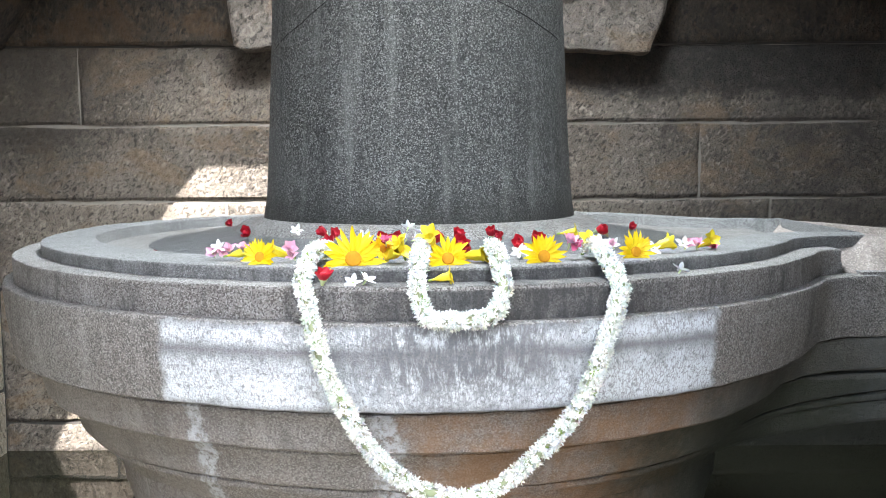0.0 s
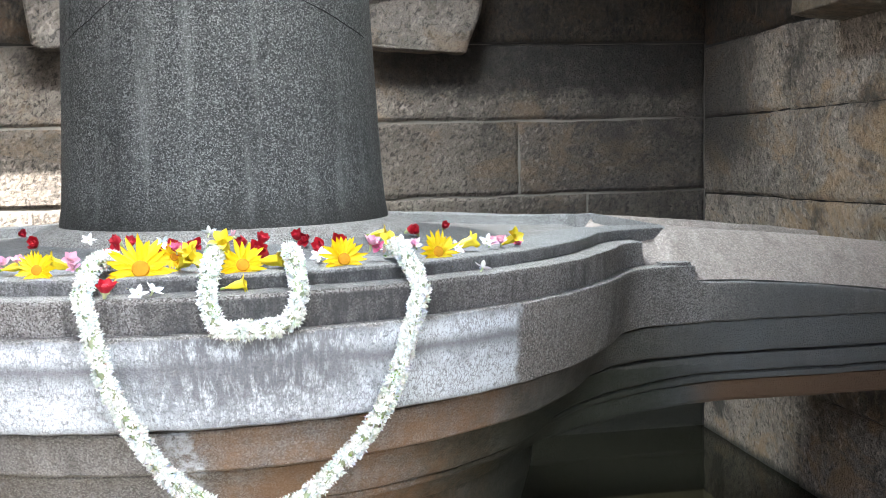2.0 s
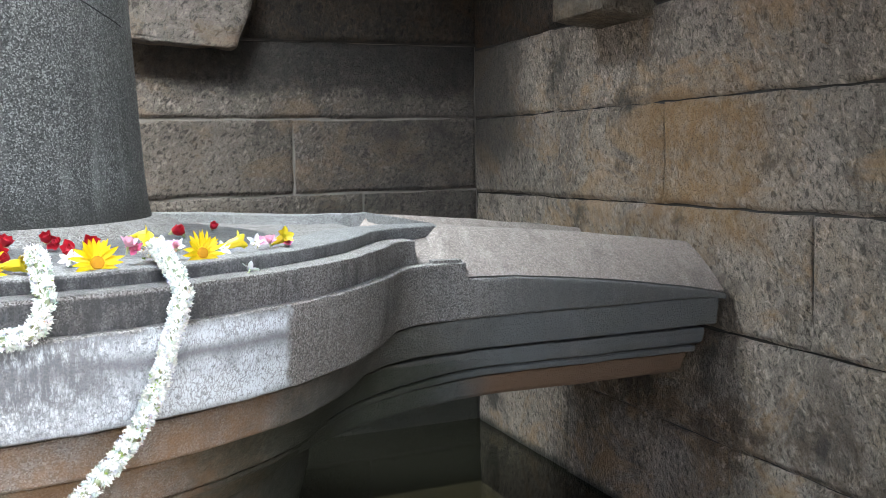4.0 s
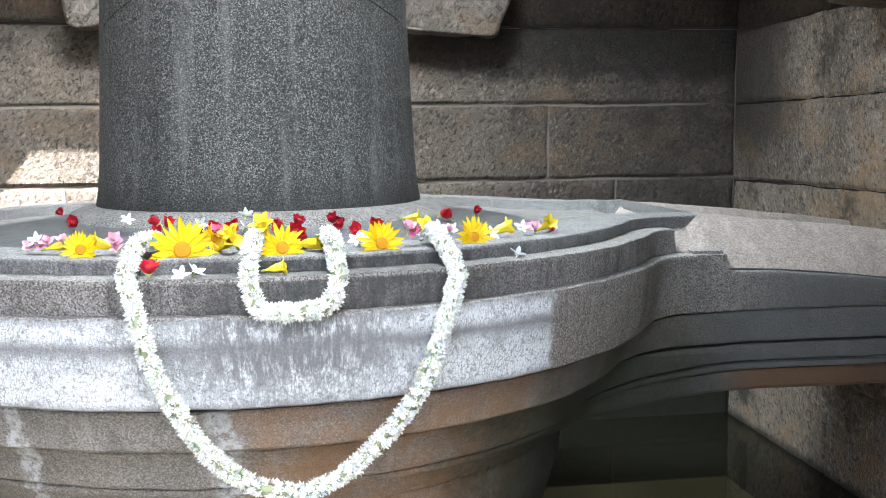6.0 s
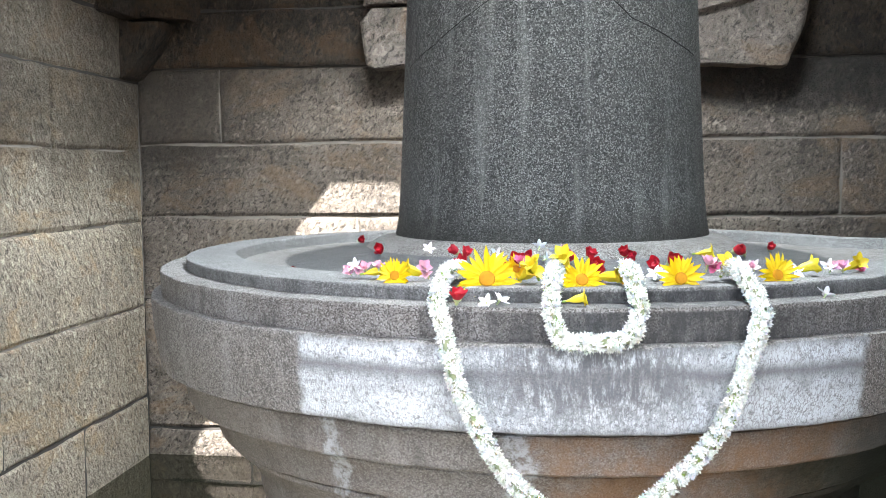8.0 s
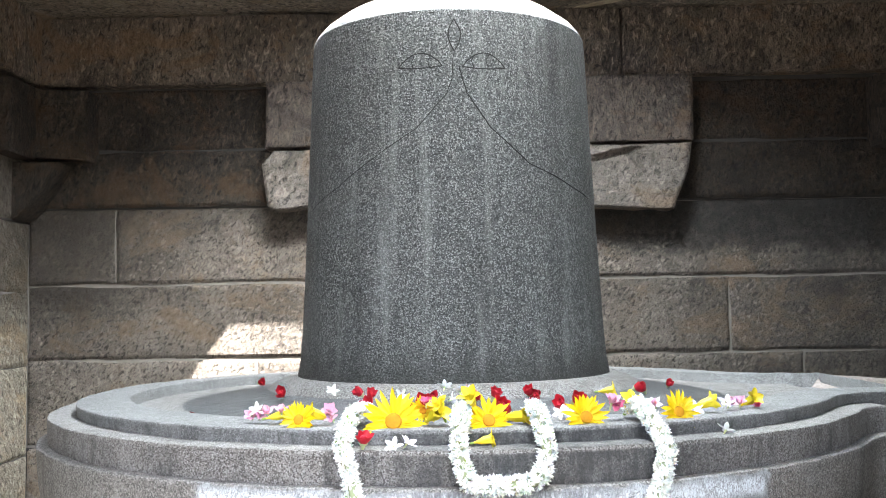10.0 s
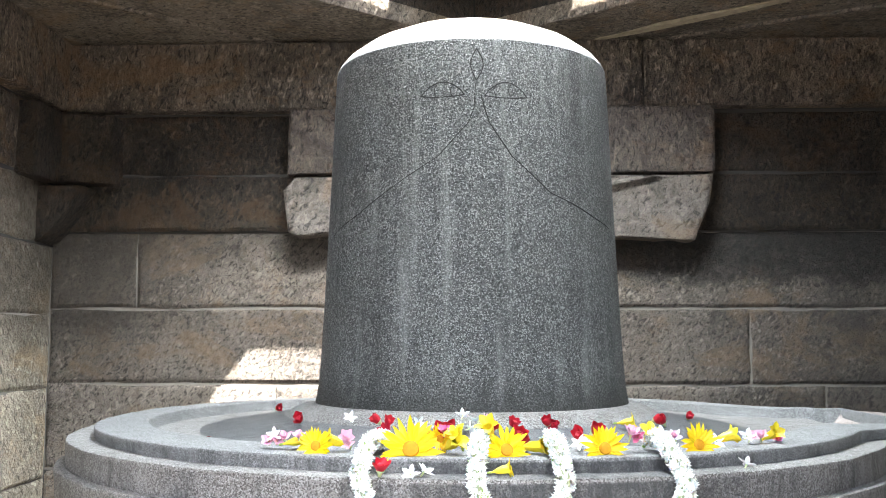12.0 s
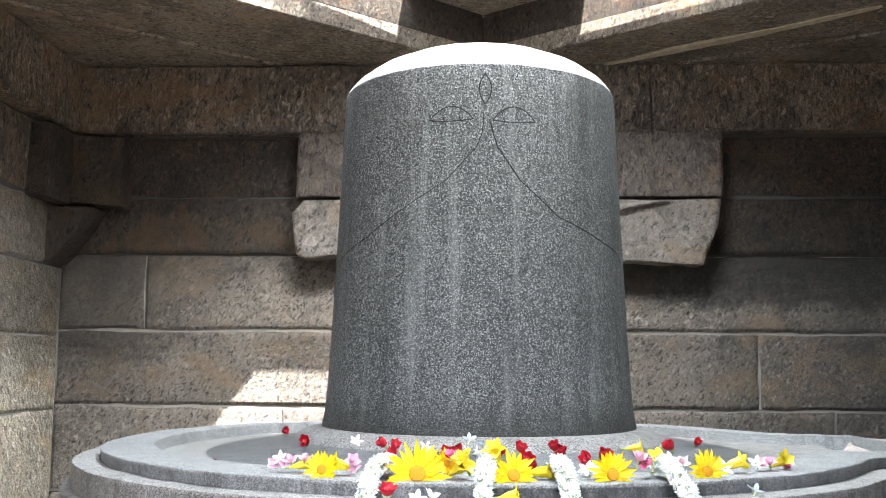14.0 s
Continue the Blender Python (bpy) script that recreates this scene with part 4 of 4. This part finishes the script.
def sunflower(m, size, k):
    th = tagged(new("sunflower"), "bright yellow sunflower laid on the stone rim", "flower", "sunflowers")
    th.matrix_basis = m @ Matrix.Diagonal((size, size, size, 1))
    rng = random.Random(k)
    bm = lathe([(0.0150, -0.004), (0.0158, 0.002), (0.014, 0.006), (0.010, 0.008), (0.0, 0.0075)], 20)
    for v in bm.verts:
        v.co.z += 0.0012 * noise.noise(v.co * 400)
    part("disc", bm, DISC, th, "orange-yellow flower disc", True)
    for ring, n, r0 in ((0, 19, 0.013), (1, 17, 0.012)):
        for i in range(n):
            a = 360 * (i + 0.5 * ring + rng.uniform(-0.25, 0.25)) / n
            t = pose(0, 0, 0.001 - 0.003 * ring, 0, 0, a) @ pose(r0, 0, 0, rng.uniform(-16, 16), rng.uniform(-14, 6) - 6 * ring, 0)
            sc = rng.uniform(0.74, 1.14)
            child("petal", rng.choice(PETALS), th, t @ Matrix.Diagonal((sc, rng.uniform(0.8, 1.1), sc, 1)))
    bm = lathe([(0.016, -0.005), (0.010, -0.012), (0.0, -0.013)], 10)
    part("calyx", bm, GREEN, th)
    return th


def rose(m, size, k, fallen=True):
    th = tagged(new("rose"), "small dark red rosebud without its stem", "flower", "red roses")
    th.matrix_basis = m @ Matrix.Diagonal((size, size, size, 1))
    part("bud", cup_bm(0.011, 0.024, 18, 0.3, k), RED, th, "", True)
    rng = random.Random(k)
    for i in range(6):
        vs, fs = petal_data(0.030, 0.026, 0.8, 0.006 + 0.006 * rng.random(), 0.3)
        t = pose(0, 0, 0.004, 0, 0, i * 60 + rng.uniform(-14, 14)) @ pose(0.008, 0, 0, rng.uniform(-10, 10), -44 + rng.uniform(-26, 16), 0)
        child("petal", mesh_of("petal", vs, fs, RED), th, t)
    bm = lathe([(0.001, -0.014), (0.004, -0.012), (0.006, -0.003), (0.011, 0.003), (0.012, 0.007)], 10)
    part("calyx", bm, PALE_GREEN, th, "pale green calyx", True)
    return th


def star(m, size, k, material, label, kind, group, n=5, length=0.026, width=0.015, lift=12, tube=True):
    th = tagged(new(kind), label, "flower", group)
    th.matrix_basis = m @ Matrix.Diagonal((size, size, size, 1))
    rng = random.Random(k)
    for layer in range(1 if n <= 6 else 2):
        for i in range(n if n <= 6 else n // 2):
            c = n if n <= 6 else n // 2
            vs, fs = petal_data(length * (1 - 0.25 * layer), width, 0.85, 0.005, 0.18)
            t = pose(0, 0, 0.003 * layer, 0, 0, 360 * (i + 0.5 * layer) / c + rng.uniform(-12, 12)) @ pose(0.003, 0, 0, rng.uniform(-18, 18), -lift - 28 * layer + rng.uniform(-14, 14), 0)
            child("petal", mesh_of("petal", vs, fs, material), th, t)
    if tube:
        bm = lathe([(0.0035, 0.001), (0.0025, -0.008), (0.002, -0.02), (0.0, -0.021)], 8)
        part("tube", bm, PALE_GREEN, th)
    return th


def trumpet(m, size, k):
    th = tagged(new("trumpet_flower"), "lemon yellow trumpet flower lying on its side", "flower", "yellow trumpet flowers")
    th.matrix_basis = m @ Matrix.Diagonal((size, size, size, 1))
    bm = lathe([(0.003, -0.03), (0.004, -0.02), (0.009, -0.008), (0.012, 0.006), (0.012, 0.018), (0.015, 0.026)], 15)
    for v in bm.verts:
        if v.co.z > 0:
            a = math.atan2(v.co.y, v.co.x)
            v.co.x *= 1 + 0.14 * math.sin(5 * a + k)
            v.co.y *= 1 + 0.14 * math.sin(5 * a + k)
    part("bell", bm, LEMON, th, "", True)
    rng = random.Random(k)
    for i in range(5):
        vs, fs = petal_data(0.024, 0.022, 0.8, -0.004, 0.2)
        t = pose(0, 0, 0.022, 0, 0, i * 72 + rng.uniform(-10, 10)) @ pose(0.010, 0, 0, rng.uniform(-14, 14), -35 + rng.uniform(-25, 20), 0)
        child("petal", mesh_of("petal", vs, fs, LEMON), th, t)
    bm = lathe([(0.0, -0.042), (0.003, -0.041), (0.004, -0.032), (0.003, -0.027)], 8)
    part("calyx", bm, GREEN, th, "small green calyx", True)
    return th


RIM_R = 1.20
for k, (x, z, size, turn, lean) in enumerate([(-0.362, 0.034, 0.78, -8, 25), (-0.132, 0.032, 1.25, 4, 25), (0.091, 0.032, 0.95, 6, 28), (0.322, 0.032, 0.95, 8, 22), (0.561, 0.032, 0.86, 14, 25)]):
    sunflower(facing(x, z, RIM_R + 0.035, lean - 9, turn, 17 * k), size, 20 + k)
sunflower(facing(-0.066, 0.050, RIM_R - 0.03, 25, 30, 40), 0.62, 33)
for k, (x, z, size, tx, tz) in enumerate([(-0.314, 0.040, 0.95, 70, -60), (-0.040, 0.040, 1.05, 60, 40), (-0.022, 0.052, 0.9, 40, -30), (0.052, 0.066, 1.05, 40, -20), (0.150, 0.036, 1.05, 84, 70), (0.436, 0.050, 0.95, 50, 10), (0.452, 0.038, 0.8, 70, 60), (0.640, 0.040, 0.95, 75, 100), (0.790, 0.036, 0.9, 60, 40), (-0.43, 0.036, 0.8, 80, 110)]):
    yy = CY - math.sqrt(RIM_R ** 2 - x * x)
    trumpet(pose(x, yy, z, tx, 0, tz), size, k)
trumpet(pose(0.465, -0.675, 0.040, 84, 0, 80), 0.85, 50)
trumpet(pose(0.075, CY - 1.312, -0.004, 80, 0, 98), 0.75, 51)
for k, (x, z, size, mt) in enumerate([(-0.494, 0.034, 0.9, PINK), (-0.470, 0.036, 0.8, PINK), (-0.450, 0.044, 0.9, PINK), (-0.413, 0.048, 0.85, PINK), (-0.292, 0.052, 0.95, PINK), (-0.285, 0.034, 0.8, PINK), (-0.056, 0.070, 0.8, DEEP_PINK), (0.392, 0.060, 1.1, PINK), (0.408, 0.052, 0.9, DEEP_PINK), (0.500, 0.050, 0.7, PINK), (0.727, 0.036, 0.9, PINK), (0.760, 0.033, 0.95, PINK), (0.815, 0.026, 0.85, DEEP_PINK)]):
    star(facing(x, z, RIM_R, 35 + 9 * (k % 4), 25 * math.sin(k * 2.1), 31 * k), size, 70 + k, mt, "pink double oleander blossom on the stone rim", "oleander", "pink blossoms", 10, 0.023, 0.017, 24)
for k, (x, y, z, size) in enumerate([(-0.533, -0.594, 0.034, 0.95), (-0.752, 0.10, 0.022, 0.75), (-0.263, -0.78, 0.046, 0.9), (-0.242, -0.78, 0.038, 0.85), (-0.059, -0.82, 0.036, 0.8), (0.082, -0.82, 0.038, 0.9), (0.119, -0.815, 0.038, 0.9), (0.226, -0.79, 0.042, 0.9), (0.248, -0.785, 0.038, 0.85), (0.572, -0.55, 0.034, 0.9), (0.604, -0.55, 0.026, 0.85), (0.730, -0.31, 0.024, 0.75)]):
    rose(pose(x, y, z, 55 + 20 * math.sin(k * 1.7), 0, 60 * math.sin(k * 2.3)), size, k)
for k, (x, z) in enumerate([(-0.062, 0.060), (-0.105, 0.046), (0.140, 0.040), (0.118, 0.050), (0.277, 0.048), (0.306, 0.060), (-0.195, 0.05)]):
    yy = CY - math.sqrt(1.14 ** 2 - x * x)
    rose(pose(x, yy, z, 60, 0, 40 * math.sin(k * 2.9)), 0.95, 40 + k)
rose(pose(-0.192, CY - 1.335, -0.006, 20, 0, 30), 0.9, 60)
rose(pose(-0.725, CY - 0.80, 0.008, 80, 0, 10), 0.45, 61)
white_label = "small white five-petalled blossom on the stone"
for k, (x, y, z) in enumerate([(-0.355, -0.736, 0.045), (-0.147, -0.815, 0.038), (-0.081, -0.825, 0.026), (-0.023, -0.83, 0.027), (0.000, -0.83, 0.024), (-0.02, -0.80, 0.058), (0.024, -0.829, 0.046), (0.045, -0.82, 0.048)]):
    star(pose(x, y, z + 0.010, 50 + 30 * math.sin(k * 1.9), 15 * math.sin(k), 35 * k), 0.82, 90 + k, PINK if k == 7 else WHITE, white_label if k != 7 else "pale pink five-petalled blossom on the stone", "white_blossom", "white blossoms")
for k, (x, z) in enumerate([(-0.219, 0.045), (-0.20, 0.055), (0.265, 0.040), (0.285, 0.036), (0.472, 0.058), (0.505, 0.048), (0.622, 0.032), (0.714, 0.040), (-0.478, 0.05), (0.06, 0.036)]):
    star(facing(x, z, RIM_R, 40, 30 * math.sin(k * 2.2), 40 * k), 0.82, 110 + k, WHITE, white_label, "white_blossom", "white blossoms")
for k, (x, rr, z) in enumerate([(-0.125, 1.335, -0.012), (-0.095, 1.325, -0.006), (0.665, 1.315, -0.010)]):
    star(pose(x, CY - math.sqrt(rr * rr - x * x), z, 35, 10 * k, 50 * k), 0.85, 130 + k, WHITE, white_label, "white_blossom", "white blossoms")


def garland(name, pts, radius, per_m, label, seed):
    """A string with a dense sleeve of small starry florets, hung along a smooth path."""
    P = [Vector(p) for p in pts]
    path = []
    for i in range(len(P) - 1):
        p0, p1, p2, p3 = P[max(i - 1, 0)], P[i], P[i + 1], P[min(i + 2, len(P) - 1)]
        for s in range(12):
            t = s / 12
            path.append(0.5 * ((2 * p1) + (p2 - p0) * t + (2 * p0 - 5 * p1 + 4 * p2 - p3) * t * t + (3 * p1 - p0 - 3 * p2 + p3) * t ** 3))
    path.append(P[-1])
    th = tagged(new(name), label, "garland", "jasmine garlands")
    rng = random.Random(seed)
    # core
    seg = 8
    vs, fs = [], []
    for i, p in enumerate(path):
        d = (path[min(i + 1, len(path) - 1)] - path[max(i - 1, 0)]).normalized()
        q = d.to_track_quat("Z", "Y")
        for s in range(seg):
            a = 2 * math.pi * s / seg
            vs.append(tuple(p + q @ Vector((math.cos(a), math.sin(a), 0)) * radius * 0.55))
    for i in range(len(path) - 1):
        for s in range(seg):
            t = (s + 1) % seg
            fs.append((i * seg + s, i * seg + t, (i + 1) * seg + t, (i + 1) * seg + s))
    child("core", mesh_of("core", vs, fs, GREEN_CORE), th, Matrix(), "pale bound stem core inside the garland")
    # florets
    lens = [0.0]
    for a, b in zip(path, path[1:]):
        lens.append(lens[-1] + (b - a).length)
    total = lens[-1]
    for kind, count, mt, lab in (("floret_sleeve", int(total * per_m), CREAM, "dense small white starry florets"), ("bud_sprinkle", int(total * per_m * 0.06), GREEN, "small green buds between the florets")):
        vs, fs = [], []
        for k in range(count):
            u = rng.random() * total
            i = max(0, min(len(path) - 2, int(np.searchsorted(lens, u)) - 1))
            f = (u - lens[i]) / max(1e-6, lens[i + 1] - lens[i])
            p = path[i].lerp(path[i + 1], f)
            d = (path[i + 1] - path[i]).normalized()
            q = d.to_track_quat("Z", "Y")
            if kind == "bud_sprinkle" and noise.noise(p * 14) < 0.05:
                continue
            a = rng.random() * 2 * math.pi
            out = (q @ Vector((math.cos(a), math.sin(a), rng.uniform(-0.5, 0.5)))).normalized()
            r = radius * rng.uniform(0.40, 0.90)
            c = p + out * r
            qq = out.to_track_quat("Z", "Y")
            spin = rng.random() * 6.28
            n = 5
            ln = rng.uniform(0.0095, 0.0135)
            if kind == "bud_sprinkle":
                n, ln = 3, 0.009
            for j in range(n):
                b0 = spin + 6.283 * j / n + rng.uniform(-0.2, 0.2)
                up = rng.uniform(0.25, 1.1)
                e = qq @ Vector((math.cos(b0), math.sin(b0), up)).normalized()
                sd = qq @ Vector((-math.sin(b0), math.cos(b0), 0)) * 0.0026
                base = len(vs)
                vs += [tuple(c), tuple(c + e * ln * 0.55 + sd), tuple(c + e * ln + out * 0.0008), tuple(c + e * ln * 0.55 - sd)]
                fs.append((base, base + 1, base + 2, base + 3))
        ob = child(kind, mesh_of(kind, vs, fs, mt), th, Matrix(), lab)
        tagged(ob, kind="stuff")
    return th


garland("garland", [(-0.20, -1.27, 0.05), (-0.222, -1.36, 0.052), (-0.236, -1.425, 0.012), (-0.232, -1.478, -0.022), (-0.216, -1.505, -0.062), (-0.199, -1.525, -0.125), (-0.182, -1.528, -0.187), (-0.151, -1.531, -0.25), (-0.115, -1.53, -0.319), (-0.072, -1.52, -0.388), (-0.004, -1.51, -0.452), (0.060, -1.50, -0.482), (0.135, -1.50, -0.490), (0.221, -1.49, -0.456), (0.298, -1.485, -0.387), (0.35, -1.483, -0.333), (0.396, -1.482, -0.266), (0.428, -1.473, -0.191), (0.455, -1.462, -0.115), (0.474, -1.445, -0.062), (0.486, -1.405, -0.020), (0.474, -1.355, 0.016), (0.456, -1.29, 0.050), (0.440, -1.21, 0.05)], 0.0205, 1700, "long garland of white jasmine draped over the stone tiers", 5)
garland("garland", [(0.030, -1.27, 0.052), (0.026, -1.375, 0.052), (0.022, -1.440, 0.016), (0.022, -1.488, -0.022), (0.030, -1.505, -0.056), (0.041, -1.515, -0.078), (0.068, -1.52, -0.085), (0.115, -1.52, -0.086), (0.160, -1.515, -0.084), (0.190, -1.51, -0.073), (0.204, -1.495, -0.050), (0.212, -1.480, -0.015), (0.210, -1.425, 0.018), (0.204, -1.36, 0.052), (0.196, -1.26, 0.052)], 0.0205, 1700, "short garland of white jasmine looped over the rim", 6)
